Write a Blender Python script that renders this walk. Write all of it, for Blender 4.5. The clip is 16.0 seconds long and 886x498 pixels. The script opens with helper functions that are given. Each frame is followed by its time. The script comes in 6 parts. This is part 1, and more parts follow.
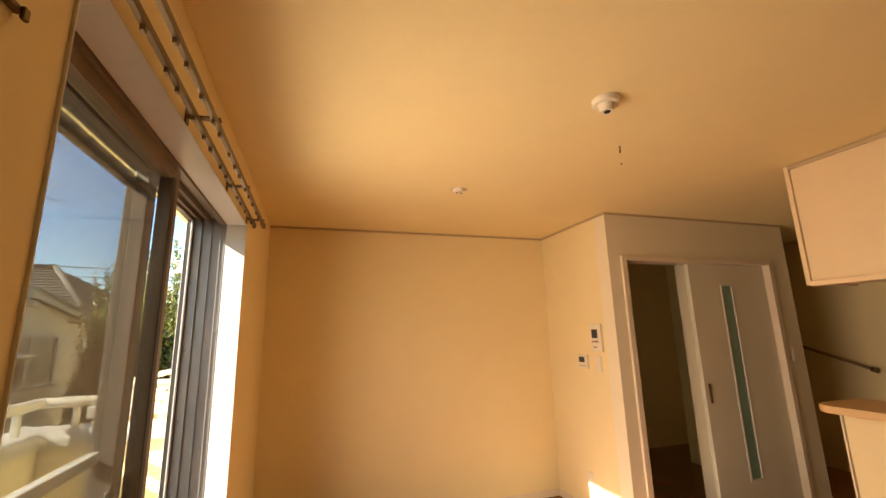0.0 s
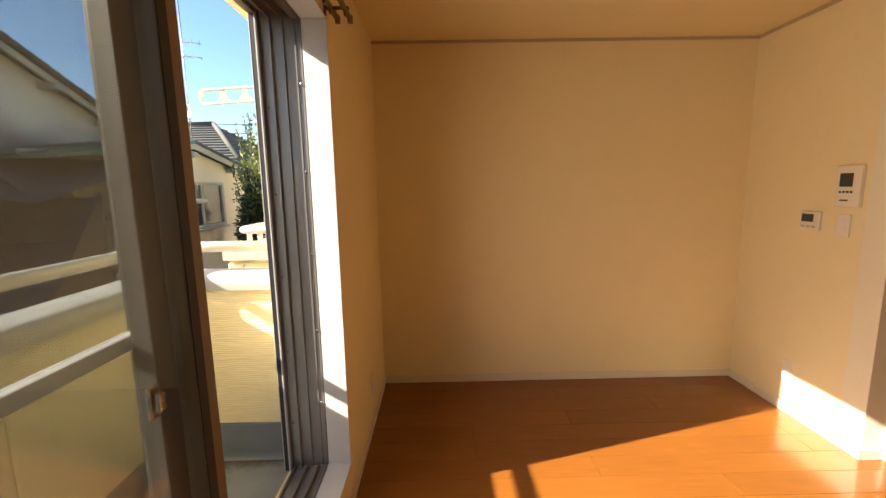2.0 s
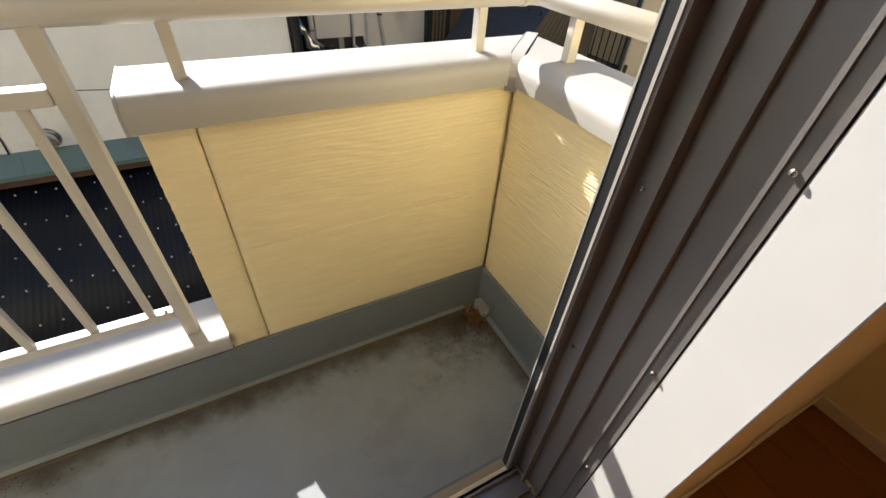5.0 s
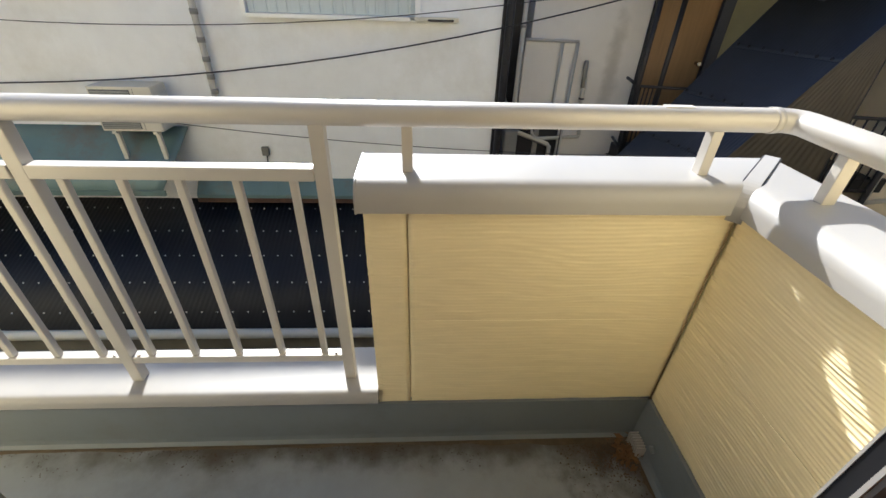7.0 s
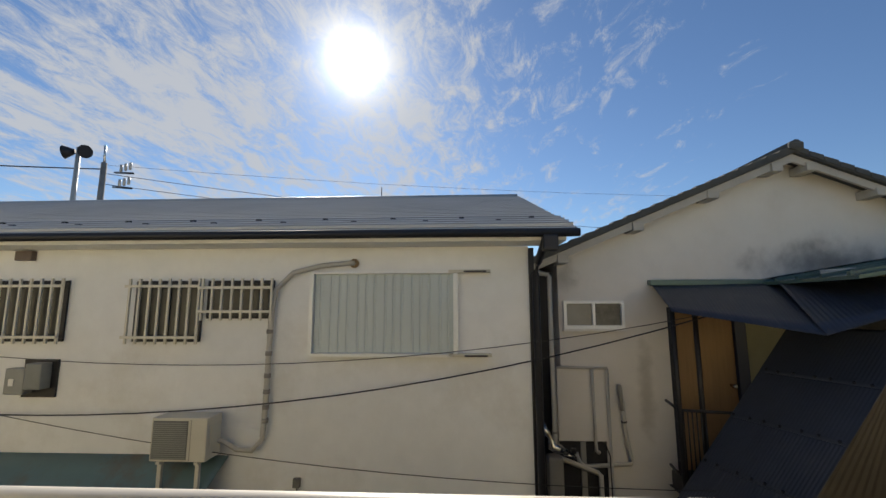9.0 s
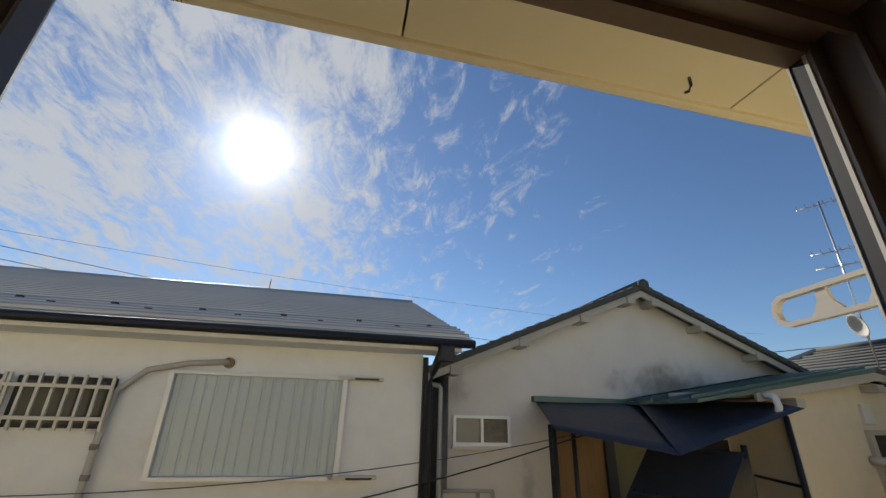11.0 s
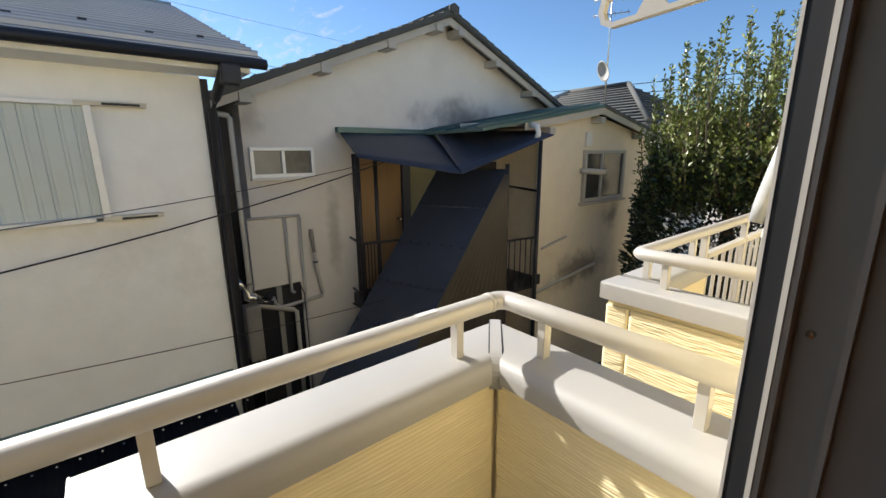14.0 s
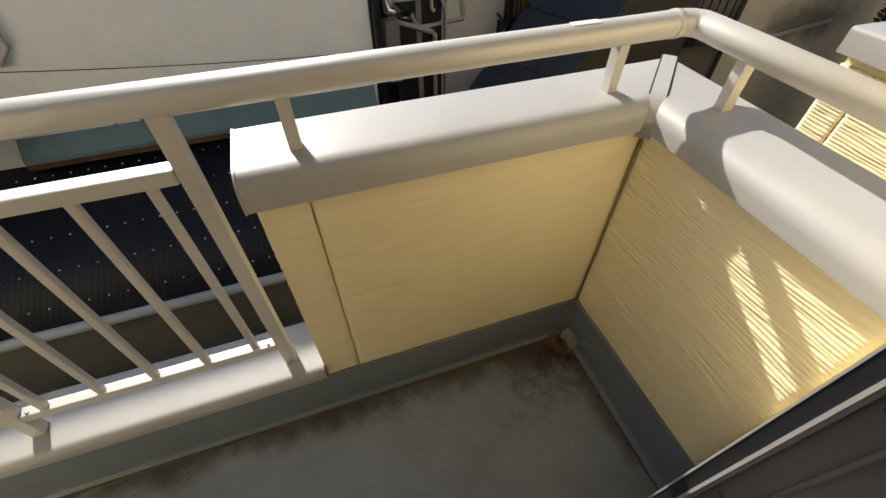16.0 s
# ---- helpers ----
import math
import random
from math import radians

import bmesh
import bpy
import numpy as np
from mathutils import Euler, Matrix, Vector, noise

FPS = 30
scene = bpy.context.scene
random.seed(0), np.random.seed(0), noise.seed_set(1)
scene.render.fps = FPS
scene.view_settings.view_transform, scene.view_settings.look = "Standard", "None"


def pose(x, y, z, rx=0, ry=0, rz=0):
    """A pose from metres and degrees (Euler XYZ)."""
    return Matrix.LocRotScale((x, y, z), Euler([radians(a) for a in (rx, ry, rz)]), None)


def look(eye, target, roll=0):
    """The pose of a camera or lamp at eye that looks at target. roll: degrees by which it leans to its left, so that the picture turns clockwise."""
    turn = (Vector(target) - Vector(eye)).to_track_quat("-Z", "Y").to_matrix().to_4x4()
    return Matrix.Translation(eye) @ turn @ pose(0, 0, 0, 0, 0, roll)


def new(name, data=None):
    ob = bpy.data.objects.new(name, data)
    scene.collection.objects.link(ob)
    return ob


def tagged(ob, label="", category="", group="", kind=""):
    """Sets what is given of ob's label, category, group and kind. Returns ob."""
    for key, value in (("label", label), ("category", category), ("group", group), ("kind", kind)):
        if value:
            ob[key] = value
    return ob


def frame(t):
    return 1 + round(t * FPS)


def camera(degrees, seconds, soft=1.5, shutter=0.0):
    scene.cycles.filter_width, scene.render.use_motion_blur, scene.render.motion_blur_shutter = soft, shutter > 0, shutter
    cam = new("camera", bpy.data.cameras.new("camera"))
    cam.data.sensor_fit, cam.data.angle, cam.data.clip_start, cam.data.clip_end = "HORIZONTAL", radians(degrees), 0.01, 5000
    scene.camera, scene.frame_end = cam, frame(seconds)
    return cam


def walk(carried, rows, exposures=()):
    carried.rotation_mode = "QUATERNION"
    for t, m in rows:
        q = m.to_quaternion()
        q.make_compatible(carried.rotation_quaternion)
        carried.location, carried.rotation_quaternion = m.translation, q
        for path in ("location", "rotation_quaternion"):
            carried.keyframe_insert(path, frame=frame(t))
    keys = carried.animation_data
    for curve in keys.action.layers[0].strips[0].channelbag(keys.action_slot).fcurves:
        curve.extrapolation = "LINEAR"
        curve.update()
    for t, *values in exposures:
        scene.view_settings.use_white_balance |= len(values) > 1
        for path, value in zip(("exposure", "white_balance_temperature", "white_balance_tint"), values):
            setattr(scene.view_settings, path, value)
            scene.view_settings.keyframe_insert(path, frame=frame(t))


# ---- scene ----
cam = camera(94.4, 16.0)
PATH = [
    (0, (0.388, 0.365, 1.474), (0.973, 2.235, 1.876), -1.4),
    (0.5, (0.366, 0.441, 1.453), (0.676, 2.404, 1.68), -1.5),
    (1, (0.359, 0.625, 1.471), (0.502, 2.619, 1.516), -1.7),
    (1.5, (0.38, 0.847, 1.449), (0.446, 2.842, 1.321), -1.5),
    (2, (0.422, 1.107, 1.438), (0.442, 3.085, 1.141), -1.0),
    (2.5, (0.451, 1.36, 1.456), (0.359, 3.303, 0.991), -1.2),
    (3, (0.423, 1.663, 1.485), (0.154, 3.533, 0.827), -0.7),
    (3.5, (0.37, 1.923, 1.473), (-0.163, 3.665, 0.647), 1.1),
    (4, (0.254, 2.114, 1.425), (-0.56, 3.652, 0.438), 3.5),
    (4.5, (0.101, 2.255, 1.389), (-0.978, 3.469, 0.223), 5.5),
    (5, (0.033, 2.357, 1.345), (-1.278, 3.116, 0.039), 4.2),
    (7.5, (-0.068, 2.323, 1.47), (-1.822, 2.252, 0.513), -0.3),
    (8, (-0.03, 2.335, 1.553), (-1.951, 2.254, 1.0), -0.1),
    (8.5, (0.01, 2.343, 1.595), (-1.984, 2.257, 1.475), -0.1),
    (9, (0.033, 2.36, 1.618), (-1.946, 2.268, 1.894), -0.1),
    (11.5, (0.02, 2.206, 1.645), (-1.712, 2.776, 2.467), 2.6),
    (12, (-0.04, 2.206, 1.638), (-1.69, 3.07, 2.37), 2.4),
    (12.5, (-0.106, 2.24, 1.63), (-1.687, 3.321, 2.205), 2.3),
    (13, (-0.146, 2.264, 1.614), (-1.695, 3.484, 1.946), 1.5),
    (13.5, (-0.164, 2.287, 1.599), (-1.707, 3.56, 1.577), 0.6),
    (14, (-0.177, 2.303, 1.588), (-1.688, 3.533, 1.137), -0.5),
    (14.5, (-0.199, 2.32, 1.564), (-1.636, 3.424, 0.717), -1.1),
    (15, (-0.212, 2.336, 1.528), (-1.569, 3.257, 0.382), -1.0),
    (15.5, (-0.215, 2.344, 1.501), (-1.519, 3.029, 0.148), -0.6),
    (16, (-0.232, 2.334, 1.479), (-1.517, 2.785, 0.015), 0.1),
]
EXPOSURES = [
    (0, 3.12, 7700, 10),
    (1, 2.8, 8000, 10),
    (2, 2.47, 7050, 10),
    (2.5, 2.43, 6900, 10),
    (3, 2.5, 6800, 10),
    (3.5, 2.48, 6700, 10),
    (4, 2.35, 6500, 10),
    (4.5, 2.05, 6300, 10),
    (5, 1.8, 6200, 10),
    (7.5, 1.52, 5750, 10),
    (8, 1.38, 5950, 10),
    (8.5, 1.1, 6150, 10),
    (9, 0.65, 6500, 10),
    (11.5, 0.65, 6500, 10),
    (12.5, 0.9, 6500, 10),
    (13.5, 1.2, 6400, 10),
    (14.5, 1.25, 6050, 10),
    (15.5, 1.15, 6200, 10),
    (16, 1.12, 6250, 10),
]
walk(cam, [(t, look(eye, target, roll)) for t, eye, target, roll in PATH], EXPOSURES)

# ---- world, sun, exposure ----
SUN_DIR = Vector((-0.817, -0.230, 0.528)).normalized()
ELEV = math.asin(SUN_DIR.z)
AZIM = math.atan2(SUN_DIR.x, SUN_DIR.y)


def make_world():
    world = bpy.data.worlds.new("sky")
    scene.world = world
    world.use_nodes = True
    nt = world.node_tree
    nt.nodes.clear()
    n, l = nt.nodes.new, nt.links.new
    sky = n("ShaderNodeTexSky")
    sky.sky_type = "NISHITA"
    sky.sun_disc = False
    sky.sun_elevation = ELEV
    sky.sun_rotation = AZIM
    sky.air_density, sky.dust_density, sky.ozone_density = 1.0, 0.15, 2.0
    tc = n("ShaderNodeTexCoord")
    sep = n("ShaderNodeSeparateXYZ")
    l(tc.outputs["Generated"], sep.inputs[0])
    # flat cloud layer: direction divided by its height
    up = n("ShaderNodeMath"); up.operation = "MAXIMUM"; up.inputs[1].default_value = 0.0
    l(sep.outputs["Z"], up.inputs[0])
    lift = n("ShaderNodeMath"); lift.operation = "ADD"; lift.inputs[1].default_value = 0.12
    l(up.outputs[0], lift.inputs[0])
    div = n("ShaderNodeVectorMath"); div.operation = "DIVIDE"
    comb = n("ShaderNodeCombineXYZ")
    for i in range(3):
        l(lift.outputs[0], comb.inputs[i])
    l(tc.outputs["Generated"], div.inputs[0])
    l(comb.outputs[0], div.inputs[1])
    mp = n("ShaderNodeMapping")
    mp.inputs["Scale"].default_value = (0.95, 2.0, 0.0)
    mp.inputs["Rotation"].default_value = (0, 0, radians(38))
    l(div.outputs[0], mp.inputs["Vector"])
    big = n("ShaderNodeTexNoise"); big.inputs["Scale"].default_value = 0.75; big.inputs["Detail"].default_value = 3
    fine = n("ShaderNodeTexNoise"); fine.inputs["Scale"].default_value = 5.2; fine.inputs["Detail"].default_value = 12
    fine.inputs["Roughness"].default_value = 0.72; fine.inputs["Distortion"].default_value = 0.5
    l(mp.outputs[0], big.inputs["Vector"]); l(mp.outputs[0], fine.inputs["Vector"])
    add = n("ShaderNodeMath"); add.operation = "MULTIPLY_ADD"
    add.inputs[1].default_value = 0.6
    l(big.outputs["Fac"], add.inputs[0]); l(fine.outputs["Fac"], add.inputs[2])
    # more cloud towards the sun, clear away from it
    dot = n("ShaderNodeVectorMath"); dot.operation = "DOT_PRODUCT"; dot.inputs[1].default_value = SUN_DIR
    l(tc.outputs["Generated"], dot.inputs[0])
    near = n("ShaderNodeMapRange"); near.inputs["From Min"].default_value = 0.55; near.inputs["From Max"].default_value = 0.97
    near.inputs["To Min"].default_value = -0.2; near.inputs["To Max"].default_value = 0.07
    l(dot.outputs["Value"], near.inputs["Value"])
    south = n("ShaderNodeMath"); south.operation = "MULTIPLY_ADD"; south.inputs[1].default_value = -0.16
    l(sep.outputs["Y"], south.inputs[0]); l(near.outputs[0], south.inputs[2])
    tot = n("ShaderNodeMath"); tot.operation = "ADD"
    l(add.outputs[0], tot.inputs[0]); l(south.outputs[0], tot.inputs[1])
    ramp = n("ShaderNodeMapRange"); ramp.interpolation_type = "SMOOTHSTEP"
    ramp.inputs["From Min"].default_value = 0.745; ramp.inputs["From Max"].default_value = 1.01
    ramp.inputs["To Max"].default_value = 0.9
    l(tot.outputs[0], ramp.inputs["Value"])
    tint = n("ShaderNodeMixRGB"); tint.blend_type = "MULTIPLY"; tint.inputs[0].default_value = 1.0
    tint.inputs[2].default_value = (0.31, 0.365, 0.425, 1)
    l(sky.outputs[0], tint.inputs[1])
    mix = n("ShaderNodeMixRGB"); mix.inputs[2].default_value = (2.3, 2.38, 2.5, 1)
    l(ramp.outputs[0], mix.inputs[0]); l(tint.outputs[0], mix.inputs[1])
    # glare of the sun through thin cloud: a narrow and a wide lobe
    off = n("ShaderNodeMath"); off.operation = "SUBTRACT"; off.inputs[0].default_value = 1.0
    l(dot.outputs["Value"], off.inputs[1])
    total = mix
    for width, power in ((0.0007, 10.0), (0.003, 3.0), (0.012, 0.7)):
        k = n("ShaderNodeMath"); k.operation = "MULTIPLY"; k.inputs[1].default_value = -1 / width
        l(off.outputs[0], k.inputs[0])
        e = n("ShaderNodeMath"); e.operation = "EXPONENT"
        l(k.outputs[0], e.inputs[0])
        g = n("ShaderNodeVectorMath"); g.operation = "SCALE"; g.inputs[0].default_value = (power, power * 0.98, power * 0.93)
        l(e.outputs[0], g.inputs["Scale"])
        s = n("ShaderNodeMixRGB"); s.blend_type = "ADD"; s.inputs[0].default_value = 1.0
        l(total.outputs[0], s.inputs[1]); l(g.outputs[0], s.inputs[2])
        total = s
    mix = total
    bg = n("ShaderNodeBackground"); bg.inputs["Strength"].default_value = 0.15
    l(mix.outputs[0], bg.inputs["Color"])
    out = n("ShaderNodeOutputWorld")
    l(bg.outputs[0], out.inputs["Surface"])


make_world()
sun = new("sun", bpy.data.lights.new("sun", "SUN"))
sun.data.energy, sun.data.angle, sun.data.color = 4.1, radians(0.6), (1.0, 0.93, 0.82)
sun.matrix_world = look(SUN_DIR * 30, (0, 0, 0))
# added lamp in the window opening: extra room light for sky and sunlit balcony
window_fill_light = new("window_fill_light", bpy.data.lights.new("window_fill_light", "AREA"))
window_fill_light.data.shape, window_fill_light.data.size, window_fill_light.data.size_y = "RECTANGLE", 1.66, 1.82
window_fill_light.data.energy, window_fill_light.data.color = 3.8, (1.0, 0.81, 0.62)
window_fill_light.data.spread = radians(150)
window_fill_light.matrix_world = look((-0.004, 1.94, 1.15), (1.0, 1.94, 1.15))


# ---- materials ----
def mat(name, color, rough=0.6, metal=0.0, var=0.12, scale=6.0, bump=0.0, bump_scale=60.0, stretch=(1, 1, 1), stain=None,
        stain_scale=1.3, stain_amount=0.5, spec=0.5, coat=0.0, random_tone=0.0, blots=()):
    """A surface with two scales of tone variation, optional stains, blots and relief."""
    m = bpy.data.materials.new(name)
    m.use_nodes = True
    nt = m.node_tree
    n, l = nt.nodes.new, nt.links.new
    p = nt.nodes["Principled BSDF"]
    p.inputs["Roughness"].default_value, p.inputs["Metallic"].default_value = rough, metal
    p.inputs["Specular IOR Level"].default_value = spec
    p.inputs["Coat Weight"].default_value = coat
    tc = n("ShaderNodeTexCoord")
    mp = n("ShaderNodeMapping"); mp.inputs["Scale"].default_value = stretch
    l(tc.outputs["Object"], mp.inputs["Vector"])
    a = n("ShaderNodeTexNoise"); a.inputs["Scale"].default_value = scale; a.inputs["Detail"].default_value = 6; a.inputs["Roughness"].default_value = 0.6
    b = n("ShaderNodeTexNoise"); b.inputs["Scale"].default_value = scale * 0.16; b.inputs["Detail"].default_value = 3
    l(mp.outputs[0], a.inputs["Vector"]); l(tc.outputs["Object"], b.inputs["Vector"])
    add = n("ShaderNodeMath"); add.operation = "ADD"
    l(a.outputs["Fac"], add.inputs[0]); l(b.outputs["Fac"], add.inputs[1])
    rg = n("ShaderNodeMapRange"); rg.inputs["From Min"].default_value, rg.inputs["From Max"].default_value = 0.6, 1.4
    rg.inputs["To Min"].default_value, rg.inputs["To Max"].default_value = 1 - var, 1 + var
    l(add.outputs[0], rg.inputs["Value"])
    tone = rg.outputs[0]
    if random_tone:
        oi = n("ShaderNodeObjectInfo")
        rr = n("ShaderNodeMapRange"); rr.inputs["To Min"].default_value, rr.inputs["To Max"].default_value = 1 - random_tone, 1 + random_tone
        l(oi.outputs["Random"], rr.inputs["Value"])
        mu = n("ShaderNodeMath"); mu.operation = "MULTIPLY"
        l(tone, mu.inputs[0]); l(rr.outputs[0], mu.inputs[1])
        tone = mu.outputs[0]
    vm = n("ShaderNodeVectorMath"); vm.operation = "SCALE"; vm.inputs[0].default_value = color
    l(tone, vm.inputs["Scale"])
    col = vm.outputs[0]
    if stain:
        s = n("ShaderNodeTexNoise"); s.inputs["Scale"].default_value = stain_scale; s.inputs["Detail"].default_value = 8; s.inputs["Roughness"].default_value = 0.65
        l(tc.outputs["Object"], s.inputs["Vector"])
        sr = n("ShaderNodeMapRange"); sr.inputs["From Min"].default_value, sr.inputs["From Max"].default_value = 0.52, 0.72
        sr.inputs["To Max"].default_value = stain_amount
        l(s.outputs["Fac"], sr.inputs["Value"])
        mx = n("ShaderNodeMixRGB"); mx.inputs[2].default_value = (*stain, 1)
        l(sr.outputs[0], mx.inputs[0]); l(col, mx.inputs[1])
        col = mx.outputs[0]
    for centre, radii, blot_color, amount, grain in blots:
        # a stain of its own: an ellipsoid round a place, its edge broken up by noise
        bmap = n("ShaderNodeMapping"); bmap.vector_type = "TEXTURE"
        bmap.inputs["Location"].default_value, bmap.inputs["Scale"].default_value = centre, radii
        l(tc.outputs["Object"], bmap.inputs["Vector"])
        ln_ = n("ShaderNodeVectorMath"); ln_.operation = "LENGTH"
        l(bmap.outputs[0], ln_.inputs[0])
        bn = n("ShaderNodeTexNoise"); bn.inputs["Scale"].default_value = grain; bn.inputs["Detail"].default_value = 7; bn.inputs["Roughness"].default_value = 0.62
        l(tc.outputs["Object"], bn.inputs["Vector"])
        bs = n("ShaderNodeMath"); bs.operation = "MULTIPLY_ADD"; bs.inputs[1].default_value = 1.6
        l(bn.outputs["Fac"], bs.inputs[0]); l(ln_.outputs["Value"], bs.inputs[2])
        br_ = n("ShaderNodeMapRange"); br_.interpolation_type = "SMOOTHSTEP"
        br_.inputs["From Min"].default_value, br_.inputs["From Max"].default_value = 0.85, 1.75
        br_.inputs["To Min"].default_value, br_.inputs["To Max"].default_value = amount, 0.0
        l(bs.outputs[0], br_.inputs["Value"])
        bx = n("ShaderNodeMixRGB"); bx.inputs[2].default_value = (*blot_color, 1)
        l(br_.outputs[0], bx.inputs[0]); l(col, bx.inputs[1])
        col = bx.outputs[0]
    l(col, p.inputs["Base Color"])
    rv = n("ShaderNodeMapRange"); rv.inputs["To Min"].default_value, rv.inputs["To Max"].default_value = max(0.02, rough - 0.08), min(1, rough + 0.08)
    l(a.outputs["Fac"], rv.inputs["Value"]); l(rv.outputs[0], p.inputs["Roughness"])
    last = None
    if bump:
        c = n("ShaderNodeTexNoise"); c.inputs["Scale"].default_value = bump_scale; c.inputs["Detail"].default_value = 4
        l(mp.outputs[0], c.inputs["Vector"])
        bu = n("ShaderNodeBump"); bu.inputs["Distance"].default_value = bump; bu.inputs["Strength"].default_value = 0.8
        l(c.outputs["Fac"], bu.inputs["Height"])
        if last:
            l(last.outputs[0], bu.inputs["Normal"])
        last = bu
    if last:
        l(last.outputs[0], p.inputs["Normal"])
    return m


def glass_mat(name, tint=(1, 1, 1), rough=0.0, clear=0.85):
    """Thin pane: mostly clear with a plain reflection."""
    m = bpy.data.materials.new(name)
    m.use_nodes = True
    nt = m.node_tree
    nt.nodes.clear()
    n, l = nt.nodes.new, nt.links.new
    tr = n("ShaderNodeBsdfTransparent"); tr.inputs[0].default_value = (*[c * 0.97 for c in tint], 1)
    gl = n("ShaderNodeBsdfGlossy"); gl.inputs["Roughness"].default_value = rough + 0.01
    lw = n("ShaderNodeLayerWeight"); lw.inputs["Blend"].default_value = 0.5
    pw = n("ShaderNodeMath"); pw.operation = "POWER"; pw.inputs[1].default_value = 4.0
    l(lw.outputs["Facing"], pw.inputs[0])
    fr = n("ShaderNodeMapRange"); fr.inputs["To Min"].default_value, fr.inputs["To Max"].default_value = 0.035, 0.6
    l(pw.outputs[0], fr.inputs["Value"])
    mx = n("ShaderNodeMixShader")
    l(fr.outputs[0], mx.inputs[0]); l(tr.outputs[0], mx.inputs[1]); l(gl.outputs[0], mx.inputs[2])
    out = n("ShaderNodeOutputMaterial")
    if clear < 0.8:
        df = n("ShaderNodeBsdfDiffuse"); df.inputs[0].default_value = (*tint, 1)
        m2 = n("ShaderNodeMixShader"); m2.inputs[0].default_value = clear
        l(df.outputs[0], m2.inputs[1]); l(mx.outputs[0], m2.inputs[2]); l(m2.outputs[0], out.inputs["Surface"])
    else:
        l(mx.outputs[0], out.inputs["Surface"])
    return m


PAPER = mat("wallpaper", (0.82, 0.695, 0.435), 0.75, var=0.025, scale=40, bump=0.0006, bump_scale=420)
PAPER_PALE = mat("wallpaper_pale", (0.79, 0.72, 0.575), 0.75, var=0.025, scale=40, bump=0.0006, bump_scale=420)
CEIL = mat("ceiling_paper", (0.82, 0.69, 0.41), 0.8, var=0.03, scale=30, bump=0.0005, bump_scale=380)
WHITE = mat("white_trim", (0.70, 0.685, 0.66), 0.4, var=0.03, scale=12)
CROWN = mat("crown_trim", (0.50, 0.38, 0.24), 0.5, var=0.06, scale=20, stretch=(1, 1, 6))
SKIRT = mat("skirting_paint", (0.74, 0.64, 0.52), 0.45, var=0.03, scale=12)
FLOORM = mat("wood_floor", (0.225, 0.078, 0.014), 0.2, var=0.16, scale=9, stretch=(0.5, 9, 9), bump=0.0002, bump_scale=50, coat=0.25, random_tone=0.05)
DOORM = mat("door_face", (0.72, 0.68, 0.56), 0.42, var=0.03, scale=14, stretch=(8, 8, 0.6))
CABIN = mat("cabinet_face", (0.78, 0.62, 0.42), 0.45, var=0.03, scale=10)
BRONZE = mat("bronze_aluminium", (0.22, 0.165, 0.115), 0.42, 0.4, var=0.1, scale=18, stretch=(1, 1, 0.1), bump=0.0001, bump_scale=90)
BRONZE_L = mat("bronze_light", (0.27, 0.245, 0.23), 0.38, 0.45, var=0.08, scale=18, stretch=(1, 1, 0.1))
BRONZE_M = mat("bronze_mid", (0.13, 0.112, 0.095), 0.42, 0.4, var=0.1, scale=18, stretch=(1, 1, 0.1))
RUBBER = mat("black_gasket", (0.012, 0.012, 0.014), 0.5, var=0.1)
STEEL = mat("bright_steel", (0.62, 0.60, 0.56), 0.25, 0.95, var=0.06, scale=30)
BRASS = mat("dark_brass", (0.16, 0.11, 0.06), 0.4, 0.8, var=0.1)
GLASS = glass_mat("clear_glass", (0.94, 0.96, 0.95))
GREENGL = mat("frosted_green_glass", (0.22, 0.36, 0.29), 0.25, var=0.05, scale=20)
SIDING = mat("yellow_siding", (0.78, 0.67, 0.42), 0.62, var=0.07, scale=10, stretch=(1, 1, 5))
ALU = mat("cream_aluminium", (0.53, 0.50, 0.45), 0.40, 0.2, var=0.05, scale=10, stretch=(1, 1, 1), bump=0.00008, bump_scale=150)
CAPM = mat("cream_cap", (0.37, 0.358, 0.34), 0.45, 0.05, var=0.05, scale=7, stain=(0.42, 0.38, 0.31), stain_scale=5, stain_amount=0.18)
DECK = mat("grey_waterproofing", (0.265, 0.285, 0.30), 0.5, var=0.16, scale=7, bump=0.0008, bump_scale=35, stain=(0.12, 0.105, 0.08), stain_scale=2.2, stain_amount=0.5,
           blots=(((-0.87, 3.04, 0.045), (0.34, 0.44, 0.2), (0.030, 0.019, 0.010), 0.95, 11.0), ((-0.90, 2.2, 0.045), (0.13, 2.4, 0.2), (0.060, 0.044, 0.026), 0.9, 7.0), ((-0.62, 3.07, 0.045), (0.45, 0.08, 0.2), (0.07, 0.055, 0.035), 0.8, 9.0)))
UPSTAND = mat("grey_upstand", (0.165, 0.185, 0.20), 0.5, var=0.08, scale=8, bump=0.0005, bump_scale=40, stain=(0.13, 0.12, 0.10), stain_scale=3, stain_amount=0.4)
STUCCO = mat("cream_stucco", (0.80, 0.80, 0.80), 0.9, var=0.06, scale=5, bump=0.002, bump_scale=130, stain=(0.46, 0.42, 0.35), stain_scale=0.8, stain_amount=0.35)
